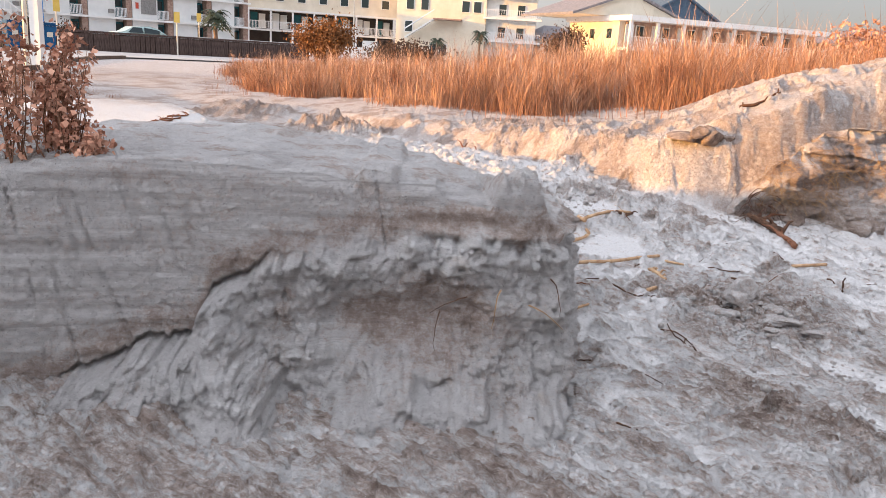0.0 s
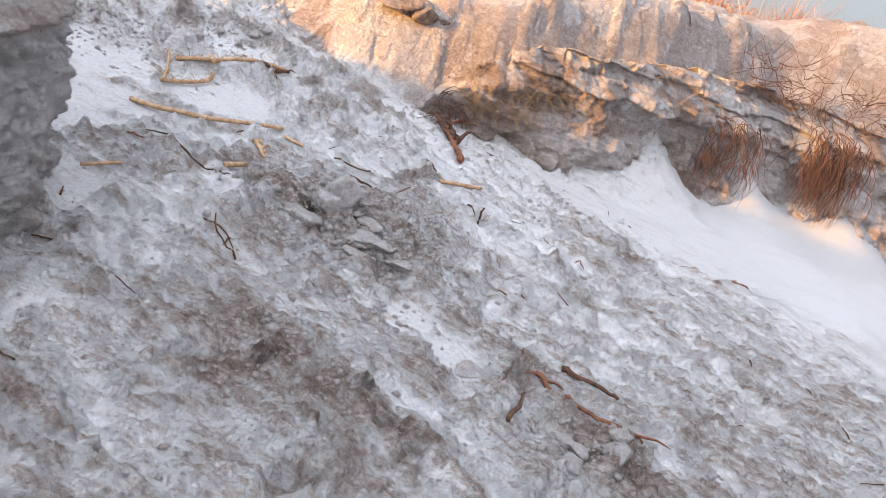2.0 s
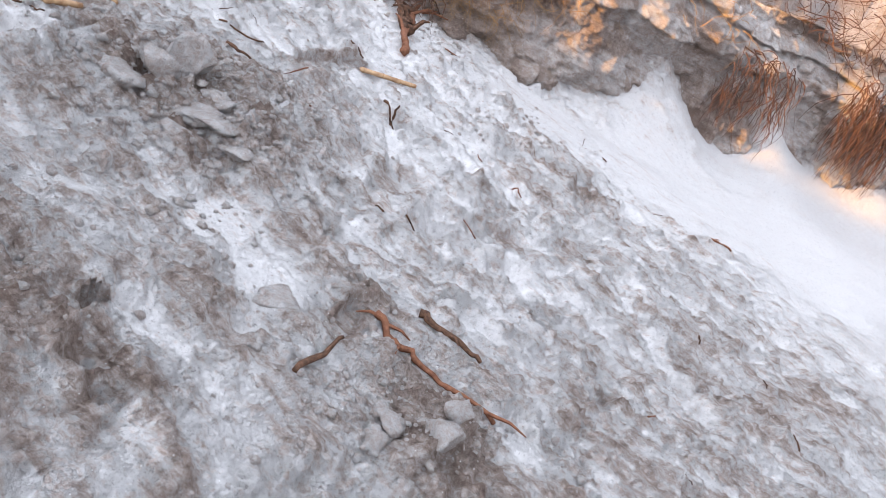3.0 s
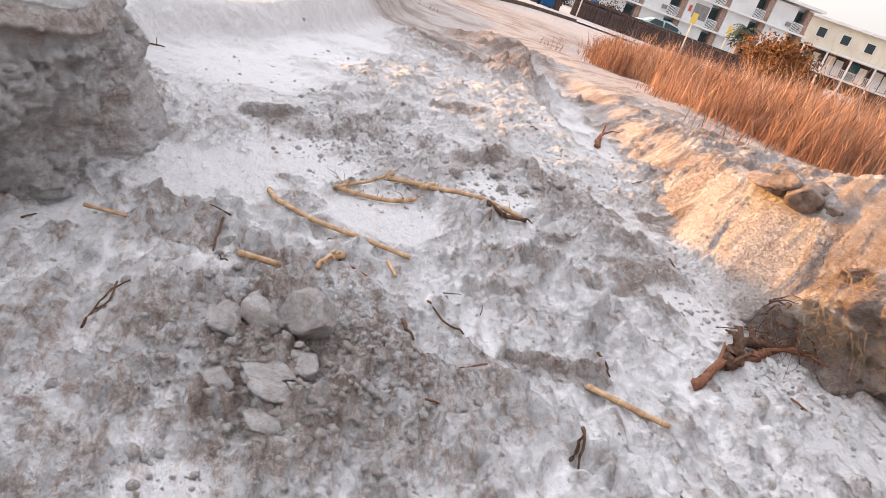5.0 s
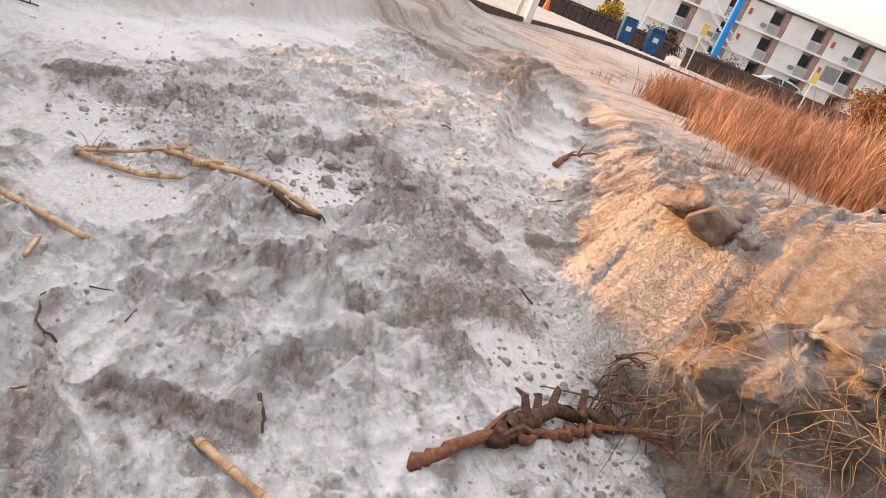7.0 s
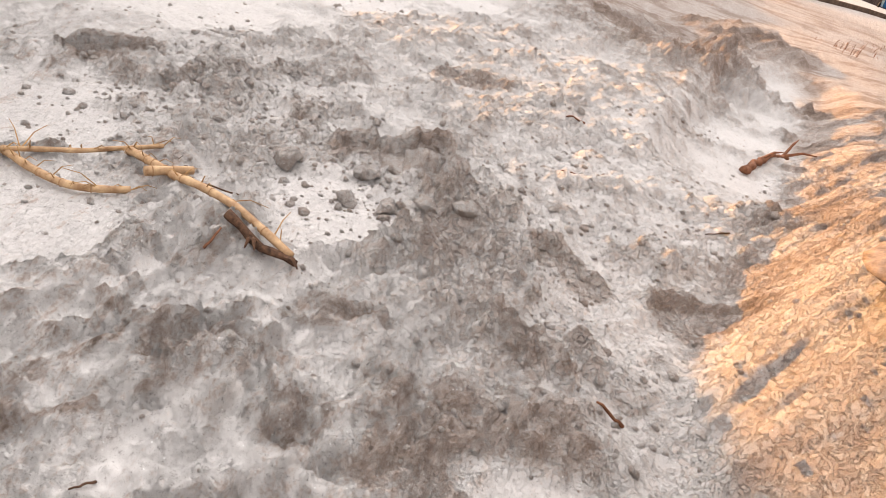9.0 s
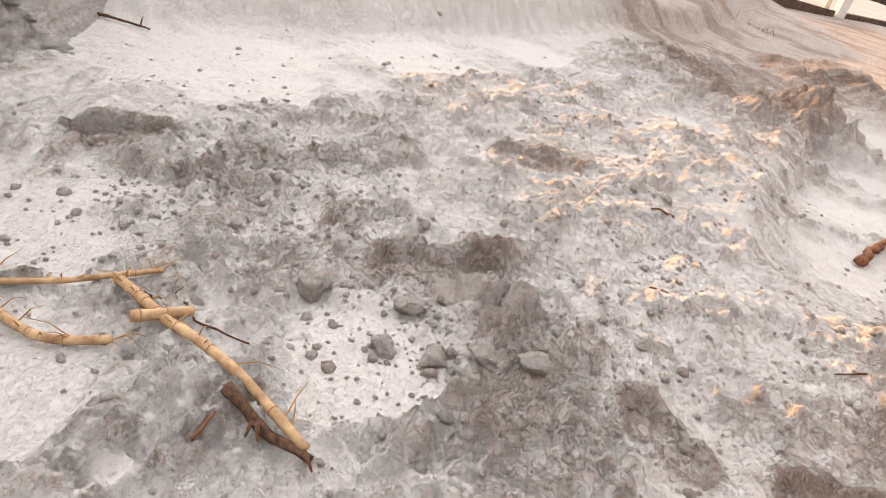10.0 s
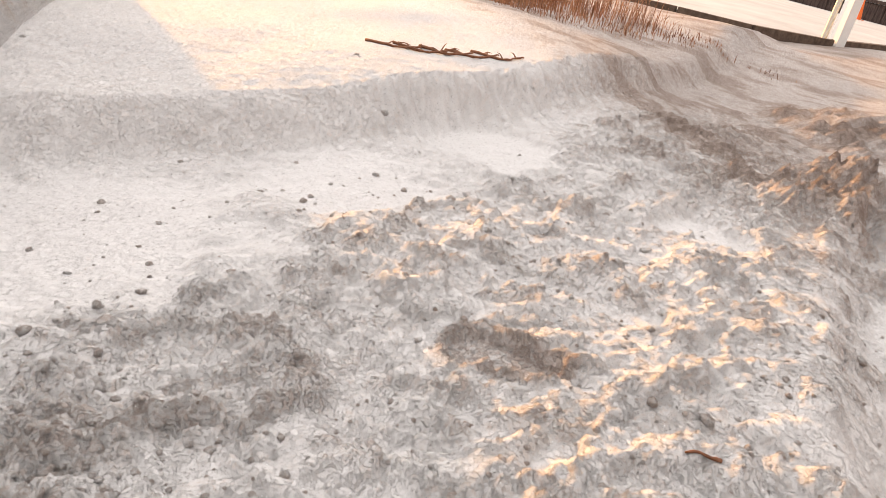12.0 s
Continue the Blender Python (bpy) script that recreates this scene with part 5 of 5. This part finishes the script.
grass_field("short_dry_grass", spots_in(1500, FRONT_X[:9], [v - 0.35 for v in FRONT_Y[:9]], 1.2, 1.0, 6), 0.15, 0.45, GRASSRED, "short red-brown stalks fringing the dry grass", 6, 0.5, 3)
side_x, side_y = [-13.0, -9.0, -7.0, -5.9, -5.3], [8.8, 8.2, 8.1, 8.6, 9.6]
grass_field("side_grass", spots_in(1500, side_x, side_y, 3.2, 1.2, 8), 0.25, 0.55, GRASSRED, "red-brown dry stalks beside the ramp", 7, 0.3, 5)
grass_field("sparse_sprigs", np.array([(1.0, 9.9), (0.9, 9.8), (1.15, 9.75), (0.55, 10.4), (2.2, 9.6), (-3.9, 13.9), (-4.3, 15.0), (-4.9, 16.0), (-3.5, 13.6), (1.5, 8.9), (2.3, 8.2), (-5.0, 17.5), (-5.6, 19.0)]), 0.2, 0.5, GRASSRED, "sparse dead sprigs standing in bare sand", 10, 0.4, 7)


def weed_bush(x, y, h, seed):
    """An upright dead weed: stalks with many curled leaves."""
    s = empty("weed_bush", pose(x, y, 1.05), "dead reddish weed with curled leaves standing on the scarp", "shrub", group="dead weeds by the scarp")
    r = random.Random(seed)
    bm, lf = bmesh.new(), bmesh.new()
    for k in range(11):
        a, sp = r.uniform(0, 6.28), r.uniform(0.02, 0.11)
        top = Vector((math.cos(a) * sp, math.sin(a) * sp, h * r.uniform(0.55, 1.0)))
        base = Vector((r.gauss(0, 0.025), r.gauss(0, 0.025), -0.12))
        line = curve_points([base, base.lerp(top, 0.5) + Vector((r.gauss(0, 0.03), r.gauss(0, 0.03), 0)), top], 9)
        tube(bm, line, [0.0042 - 0.0004 * i for i in range(9)], 5)
        for i in range(62):
            c = line[min(8, int(r.random() ** 0.8 * 9))] + Vector((r.gauss(0, 0.02), r.gauss(0, 0.02), r.gauss(0, 0.018)))
            if c.z < 0.02:
                continue
            d = Vector((r.gauss(0, 1), r.gauss(0, 1), r.gauss(0.1, 0.8))).normalized() * r.uniform(0.015, 0.038)
            e = d.cross(Vector((r.gauss(0, 1), r.gauss(0, 1), r.gauss(0, 1)))).normalized() * r.uniform(0.007, 0.015)
            v = [lf.verts.new(q) for q in (c, c + d * 0.5 + e, c + d + Vector((0, 0, -0.008)), c + d * 0.5 - e)]
            lf.faces.new(v)
    tagged(part("stem_bunch", bm, WEEDSTEM, s), kind="stuff")
    tagged(part("leaf_mass", lf, WEEDLEAF, s), kind="stuff")


for k, (x, y, h) in enumerate(((-1.78, 3.22, 0.60), (-1.58, 3.25, 0.52), (-1.92, 3.20, 0.62), (-1.70, 3.42, 0.45), (-2.1, 3.3, 0.55), (-1.48, 3.22, 0.16), (-1.62, 3.3, 0.58))):
    weed_bush(x, y, h, 40 + k)


# ---- canes, sticks and roots on the ramp ----
node_mesh = None


def cane(pts, r, label, tuft=False, nodes_each=0.075, group="dry canes on the sand"):
    """A dry reed cane: swollen joints, a split end, sometimes a tuft of rootlets."""
    global node_mesh
    n = max(8, int(sum((Vector(a) - Vector(b)).length for a, b in zip(pts, pts[1:])) / 0.02))
    line = curve_points(on_ground(pts, r * 0.75), n)
    gzs = ground_height(np.array([p.x for p in line]), np.array([p.y for p in line]))
    high = np.array([gzs[max(0, i - 4):i + 5].max() for i in range(n)])
    high = np.convolve(np.r_[[high[0]] * 5, high, [high[-1]] * 5], np.ones(11) / 11, "valid")
    for p, g in zip(line, high):
        p.z = g + r * 0.6
    base = Vector(line[0])
    c = empty("dry_cane", Matrix.Translation(base), label, "cane", group=group)
    loc = [p - base for p in line]
    rad = [r * (1 + 0.05 * math.sin(i * 1.7)) * (1 - 0.15 * i / n) for i in range(n)]
    part("stem", tube(bmesh.new(), loc, rad, 9), CANE, c, "", True)
    if node_mesh is None:
        bm = tube(bmesh.new(), [(0, 0, -0.35), (0, 0, -0.12), (0, 0, 0.12), (0, 0, 0.35)], [1.0, 1.16, 1.16, 1.0], 9)
        node_mesh = bpy.data.meshes.new("joint")
        bm.to_mesh(node_mesh)
        bm.free()
        node_mesh.materials.append(NODE)
    step = max(2, int(nodes_each / 0.02))
    marks, i = [], step // 2
    while i < n - 1:
        marks.append(i)
        i += max(2, step + rnd.randrange(-1, 4))
    for i in marks:
        ob = new("joint", node_mesh)
        ob.parent = c
        d = (loc[min(i + 1, n - 1)] - loc[i - 1]).normalized()
        ob.matrix_basis = Matrix.LocRotScale(loc[i], d.to_track_quat("Z", "Y"), (rad[i] * 0.98, rad[i] * 0.98, r * 0.45))
    if tuft:
        bm = bmesh.new()
        for k in range(14):
            i = rnd.randrange(n)
            a = loc[i]
            q = a + Vector((rnd.gauss(0, 0.05), rnd.gauss(0, 0.05), rnd.uniform(-0.01, 0.05)))
            tube(bm, [a, a.lerp(q, 0.5) + Vector((0, 0, 0.015)), q], [0.0022, 0.0016, 0.0008], 4)
        tagged(part("rootlets", bm, ROOTPALE, c, "pale stringy rootlets"), kind="stuff")
    return c


cane([(0.81, 4.82), (0.98, 4.75), (1.17, 4.77), (1.38, 4.87), (1.55, 5.0)], 0.012, "long curved tan cane lying on the sand")
cane([(0.89, 5.13), (1.02, 5.22), (1.12, 5.32), (1.13, 5.45)], 0.012, "bent tan cane lying on the sand", True)
cane([(0.91, 5.12), (0.90, 5.35), (0.87, 5.55)], 0.008, "thin tan cane crossing the others", True)
cane([(0.92, 5.45), (1.08, 5.53), (1.23, 5.62), (1.53, 5.80)], 0.013, "straight tan cane with a dark broken end", True)
cane([(1.12, 5.48), (1.09, 5.61)], 0.014, "short stub of cane across a longer one")
cane([(1.30, 4.32), (1.39, 4.46)], 0.013, "short piece of tan cane on the sand")
cane([(2.47, 5.00), (2.63, 5.05), (2.76, 5.11)], 0.012, "short straight cane with brown joints")
cane([(0.78, 4.00), (0.91, 4.10)], 0.008, "thin pale splinter of cane on the sand")
cane([(1.55, 4.86), (1.66, 4.80)], 0.008, "short stub of tan cane")


def stick(pts, r, material, label, forks=0, name="stick", lift=0.8, group="sticks and twigs on the sand", seed=0):
    """A bent twig with knots and side shoots."""
    q = random.Random(seed + int(abs(pts[0][0]) * 1000))
    ln = sum((Vector(a) - Vector(b)).length for a, b in zip(pts, pts[1:]))
    n = max(7, int(ln / 0.025))
    flat = len(pts[0]) == 2
    line = curve_points(on_ground(pts, r * lift) if flat else pts, n)
    for i, p in enumerate(line[1:-1]):
        p += Vector((q.gauss(0, r * 0.5), q.gauss(0, r * 0.5), q.uniform(0, r * 0.6)))
    if flat:
        for p, g in zip(line, ground_height(np.array([p.x for p in line]), np.array([p.y for p in line]))):
            p.z = max(p.z, g + r * 0.7)
    base = Vector(line[0])
    s = empty(name, Matrix.Translation(base), label, "stick", group=group)
    loc = [p - base for p in line]
    part("stem", tube(bmesh.new(), loc, [r * (1.05 - 0.55 * i / n) * q.uniform(0.85, 1.2) for i in range(n)], 7), material, s, "", True)
    for k in range(forks):
        i = q.randrange(1, n - 1)
        d = (loc[i + 1] - loc[i - 1]).normalized()
        o = (d + Vector((q.gauss(0, 0.9), q.gauss(0, 0.9), q.uniform(0, 0.5)))).normalized() * ln * q.uniform(0.12, 0.3)
        part("side_shoot", tube(bmesh.new(), [loc[i], loc[i] + o * 0.55 + Vector((0, 0, r)), loc[i] + o], [r * 0.55, r * 0.4, r * 0.15], 5), material, s)
    return s


stick([(2.71, 5.47), (2.69, 5.72), (2.74, 6.05), (2.75, 6.25), (2.82, 6.42)], 0.020, ROOTWOOD, "red-brown broken root sticking out of the dune foot", 4, "broken_root")
stick([(2.70, 5.75), (2.66, 6.0), (2.74, 6.3)], 0.030, BARK, "flaking dark bark along the broken root", 5, "bark_piece")
stick([(2.64, 3.40), (2.70, 3.34), (2.76, 3.29), (2.87, 3.20), (3.03, 3.12)], 0.013, ROOTWOOD, "twisted red-brown root lying on the sand", 4, "twisted_root")
stick([(2.79, 3.48), (2.88, 3.40), (2.98, 3.31)], 0.013, BARK, "grey-black driftwood stick beside a root", 1, "driftwood_stick")
stick([(2.42, 3.05), (2.48, 3.14), (2.54, 3.24)], 0.010, BARK, "short dark twig on the sand", 1)
stick([(1.39, 5.66), (1.47, 5.73), (1.55, 5.81)], 0.014, BARK, "dark bark strip under a cane", 3, "bark_strip")
stick([(0.93, 5.51), (1.08, 5.63), (1.20, 5.75)], 0.004, BARK, "thin black twig lying over the canes", 1)
stick([(1.42, 4.74), (1.43, 4.66), (1.48, 4.56)], 0.016, CANE, "forked pale root stub", 4, "root_stub")
stick([(1.43, 4.72), (1.52, 4.71), (1.61, 4.71)], 0.006, ROOTWOOD, "thin brown twig by the root stub", 0)
stick([(1.83, 4.82), (1.97, 4.77), (2.04, 4.80)], 0.005, BARK, "thin black bent twig on the sand", 1)
stick([(1.90, 4.60), (2.01, 4.55)], 0.007, BARK, "short dark twig standing by the clods", 0)
stick([(2.39, 5.18), (2.48, 5.16)], 0.006, BARK, "small dark twig on the sand", 0)
stick([(2.60, 4.77), (2.68, 4.67)], 0.006, BARK, "small dark twig on the sand", 1)
stick([(1.42, 3.71), (1.33, 3.82), (1.31, 3.91)], 0.004, BARK, "thin wiry black twig on the sand", 0)
stick([(1.05, 4.42), (1.23, 4.27), (1.33, 4.26)], 0.005, BARK, "thin wiry black twig on the sand", 1)
stick([(1.27, 3.89), (1.36, 3.82), (1.41, 3.72)], 0.004, BARK, "thin wiry black twig on the sand", 0)
stick([(4.58, 5.0), (4.67, 4.9)], 0.008, ROOTWOOD, "small brown root piece on smooth sand", 1)
stick([(-1.42, 5.21), (-1.28, 5.48)], 0.008, BARK, "dark twig on the sand behind the scarp", 1)
stick([(0.55, 8.25), (0.40, 8.55), (0.28, 8.85)], 0.018, ROOTWOOD, "brown half-buried root on the lit slope", 3, "buried_root")
stick([(2.79, 7.18), (2.95, 7.15), (3.12, 7.12)], 0.015, BARK, "dark half-buried stick on the lit dune", 2)
z_up = gz(2.64, 4.65)
stick([(2.64, 4.65, z_up - 0.02), (2.645, 4.66, z_up + 0.04), (2.65, 4.65, z_up + 0.09)], 0.007, BARK, "short dark twig standing upright in sand", 0)
for k in range(5):
    x, y = -2.75 + 0.02 * k, 7.2 + 0.16 * k
    stick([(x - 0.1, y), (x + 0.05, y + 0.15), (x - 0.02, y + 0.32)], 0.009, ROOTWOOD, "tangle of dry brown reed litter on the sand", 3, "reed_litter", group="dry reed litter", seed=k)
for k in range(46):
    x, y = rnd.uniform(0.6, 4.6), rnd.uniform(2.4, 7.4)
    a, ln = rnd.uniform(0, 6.28), rnd.uniform(0.03, 0.10)
    if x > 2.6 and y > 6.0:
        continue
    stick([(x, y), (x + math.cos(a) * ln, y + math.sin(a) * ln)], rnd.uniform(0.002, 0.005), rnd.choice((BARK, BARK, ROOTWOOD)), "tiny dark twig scrap on the sand", 0, "twig_scrap", group="twig scraps", seed=k)


def lump_mesh(r, squash, seed, cuts=0.35, detail=3):
    """A broken lump of caked sand."""
    bm = bmesh.new()
    bmesh.ops.create_icosphere(bm, subdivisions=detail, radius=1.0)
    q = random.Random(seed)
    planes = [(Vector((q.gauss(0, 1), q.gauss(0, 1), q.gauss(0, 1))).normalized(), q.uniform(0.45, 0.8)) for _ in range(12)]
    off = Vector((q.uniform(0, 50), q.uniform(0, 50), 0))
    for v in bm.verts:
        c = v.co.copy()
        for n, d in planes:
            h = c.dot(n) - d
            if h > 0:
                c -= n * h
        c *= 1 + 0.45 * cuts * noise.noise(c * 2.2 + off) + 0.05 * noise.noise(c * 7 + off)
        v.co = Vector((c.x * r, c.y * r, c.z * r * squash))
    return bm


def clod(x, y, r, squash, seed, label, turn=0.0):
    bm = lump_mesh(r * 1.2, squash, seed, detail=4)
    ob = part("sand_clod", bm, CLOD, None, "", True)
    ob.matrix_world = pose(x, y, gz(x, y) + r * squash * 0.5, rnd.uniform(-12, 12), rnd.uniform(-12, 12), turn)
    return tagged(ob, label, "sand clod", group="broken clods of caked sand")


for k, (x, y, r, s) in enumerate(((1.82, 4.22, 0.10, 0.85), (1.75, 4.09, 0.065, 0.9), (1.91, 4.02, 0.085, 0.3), (1.99, 3.97, 0.07, 0.28), (1.66, 4.02, 0.065, 0.7), (1.62, 4.06, 0.05, 0.6), (1.97, 4.12, 0.05, 0.6),
                                  (2.10, 3.88, 0.06, 0.35), (1.88, 3.86, 0.05, 0.5), (2.72, 3.02, 0.055, 0.6), (2.84, 2.98, 0.07, 0.5), (2.9, 3.08, 0.045, 0.6), (2.66, 2.94, 0.05, 0.5), (2.35, 3.32, 0.07, 0.35))):
    clod(x, y, r, s, 200 + k, "broken clod of caked grey-brown sand", 40 * k)
for k, (x, y, r, s, lab) in enumerate(((1.09, 6.30, 0.085, 0.9, "cracked rounded clod of damp sand by a footprint"), (1.05, 6.23, 0.05, 0.9, "cracked rounded clod of damp sand by a footprint"), (1.13, 6.38, 0.055, 0.8, "cracked rounded clod of damp sand by a footprint"),
                                       (1.09, 6.12, 0.036, 0.9, "small tan crumb of sand in the hollow"), (1.23, 6.02, 0.028, 0.9, "small tan crumb of sand in the hollow"), (1.30, 6.24, 0.04, 0.6, "small tan crumb of sand in the hollow"),
                                       (0.98, 5.89, 0.045, 0.9, "small upright clod of sand"), (1.27, 6.13, 0.035, 0.7, "small tan crumb of sand in the hollow"), (1.36, 6.33, 0.05, 0.6, "small tan crumb of sand in the hollow"))):
    clod(x, y, r, s, 300 + k, lab, 70 * k)


def crumbs():
    """Loose crumbs of sand over the churned places, one joined mesh."""
    r = np.random.RandomState(77)
    base = []
    for k in range(6):
        bm = lump_mesh(1.0, 0.7, 500 + k, 0.4, 1)
        bm.verts.ensure_lookup_table()
        base.append((np.array([v.co[:] for v in bm.verts]), [[v.index for v in f.verts] for f in bm.faces]))
        bm.free()
    X, Y, R = [], [], []
    for hx, hy, hr, n, rr in ((1.95, 4.12, 0.5, 900, 0.011), (1.95, 4.15, 0.45, 260, 0.024), (2.75, 3.05, 0.4, 420, 0.010), (1.1, 6.3, 0.35, 260, 0.010), (1.5, 6.25, 0.32, 420, 0.008), (0.35, 5.75, 0.4, 500, 0.011), (0.8, 5.75, 0.5, 350, 0.010), (-0.3, 7.3, 1.2, 500, 0.010), (1.2, 7.0, 0.8, 500, 0.010), (2.2, 6.4, 0.6, 350, 0.010), (1.6, 3.0, 0.5, 350, 0.008), (1.9, 3.3, 0.7, 260, 0.008), (0.75, 3.0, 0.25, 120, 0.010), (3.3, 5.2, 0.4, 160, 0.010), (2.9, 6.2, 0.35, 260, 0.011)):
        X += list(hx + r.normal(0, hr * 0.55, n))
        Y += list(hy + r.normal(0, hr * 0.55, n))
        R += list(rr * r.lognormal(0, 0.55, n))
    m = 3500
    X += list(r.uniform(-1.2, 4.2, m))
    Y += list(r.uniform(2.4, 9.0, m))
    R += list(0.006 * r.lognormal(0, 0.6, m))
    X, Y, R = np.array(X), np.array(Y), np.minimum(R, 0.034) * 0.75
    Z = ground_height(X, Y)
    vs, fs, n = [], [], 0
    for k in range(len(X)):
        v, f = base[k % 6]
        a = r.uniform(0, 6.28)
        c, s = math.cos(a), math.sin(a)
        vs.append(np.stack([v[:, 0] * c - v[:, 1] * s, v[:, 0] * s + v[:, 1] * c, v[:, 2]], 1) * R[k] + (X[k], Y[k], Z[k] + R[k] * 0.1))
        fs += [[i + n for i in q] for q in f]
        n += len(v)
    ob = mesh_object("sand_crumbs", np.concatenate(vs), fs, CLOD)
    tagged(ob, "loose crumbs of damp sand scattered over the ramp", "sand crumbs", kind="stuff")


crumbs()


def stump(x, y):
    """The weathered lump of driftwood half buried in the lit slope."""
    s = empty("driftwood_stump", pose(x, y, gz(x, y), 0, 0, 20), "sand-crusted driftwood stump half buried in the lit slope", "driftwood")
    for k, (dx, dy, dz, r, sq) in enumerate(((0, 0, 0.02, 0.11, 0.65), (-0.10, 0.02, 0.04, 0.075, 0.7), (0.12, -0.03, 0.0, 0.08, 0.6), (0.02, 0.10, 0.02, 0.10, 0.6), (0.2, 0.02, 0.0, 0.06, 0.5))):
        ob = part("knot", lump_mesh(r * 1.35, sq, 760 + k, 0.4), DRIFT, s, "", True)
        ob.location = (dx * 1.2, dy * 1.2, dz + 0.05)
    ob = part("slab", lump_mesh(0.19, 0.22, 720, 0.3), DRIFT, s, "flat grey slab of wood", True)
    ob.location, ob.rotation_euler = (-0.16, 0.12, 0.03), (0.1, -0.1, 0.3)


stump(2.44, 6.86)


def root_tangle(x0, x1, y, z0, z1, n, material, label, droop, seed, r0=0.004, length=0.4):
    """Fine roots that hang from the torn edge of the dune."""
    q = random.Random(seed)
    s = empty("root_tangle", Matrix.Translation(((x0 + x1) / 2, y, z1)), label, "roots", group="roots hanging from the dune")
    bm = bmesh.new()
    for k in range(n):
        p = Vector((q.uniform(x0, x1) - (x0 + x1) / 2, q.uniform(0.0, 0.10), q.uniform(z0, z1) - z1))
        d = Vector((q.gauss(0, 0.7), q.uniform(-0.8, -0.1), q.uniform(-0.8, 0.5))).normalized()
        pts, st = [p.copy()], length * q.uniform(0.4, 1.2) / 6
        for i in range(6):
            d = (d + Vector((q.gauss(0, 0.40), q.gauss(0.03, 0.3), q.gauss(-droop, 0.3)))).normalized()
            p = p + d * st
            pts.append(p.copy())
        r = r0 * q.uniform(0.5, 1.5)
        tube(bm, pts, [r * (1 - i * 0.12) for i in range(7)], 4)
    tagged(part("root_mass", bm, material, s), kind="stuff")


root_tangle(2.75, 3.35, 6.22, 0.58, 0.92, 220, ROOTPALE, "tangle of pale golden roots hanging from the undercut", 0.2, 1, 0.0013, 0.26)
root_tangle(3.0, 3.7, 6.25, 0.80, 1.05, 60, ROOTPALE, "loose pale roots on the dune edge", 0.1, 2, 0.0015, 0.30)
root_tangle(5.0, 5.6, 6.62, 0.75, 1.15, 150, ROOTDARK, "short dark roots hanging from the dune face", 0.6, 3, 0.0035, 0.40)
root_tangle(6.1, 6.8, 6.72, 0.95, 1.35, 300, ROOTDARK, "thick beard of dark roots hanging from the dune face", 0.9, 4, 0.0038, 0.50)
root_tangle(5.4, 7.2, 7.15, 1.35, 1.75, 180, ROOTDARK, "dark dead stems over the dune face", -0.1, 5, 0.0032, 0.45)
root_tangle(4.0, 5.0, 6.55, 1.05, 1.35, 40, ROOTPALE, "sparse pale roots on the dune face", 0.0, 6, 0.002, 0.35)
root_tangle(2.62, 2.85, 6.25, 0.42, 0.60, 40, ROOTDARK, "dark frayed rootlets at the broken root", 0.3, 7, 0.004, 0.25)


def scarp_rootlets():
    """A few straw-like rootlets that stand out of the cut sand face."""
    q = random.Random(5)
    for k, (x, z) in enumerate(((0.16, 0.62), (0.30, 0.66), (0.05, 0.55), (0.42, 0.6), (-0.9, 0.95), (-0.5, 0.9), (0.5, 0.72), (-1.3, 0.8))):
        y = 3.12 - (0.16 if z < 0.8 else -0.02)
        s = empty("rootlet", Matrix.Translation((x, y, z)), "thin straw-coloured rootlet in the sand face", "root", group="rootlets in the scarp")
        pts = [Vector((0, 0.06, 0))]
        d = Vector((q.gauss(0, 0.5), -0.6, q.uniform(-0.9, 0.3)))
        for i in range(5):
            d = d + Vector((q.gauss(0, 0.3), q.uniform(0, 0.15), -0.2))
            pts.append(pts[-1] + d.normalized() * 0.035)
        part("strand", tube(bmesh.new(), pts, [0.003 - 0.0004 * i for i in range(6)], 4), ROOTPALE if k % 2 else BARK, s)


scarp_rootlets()
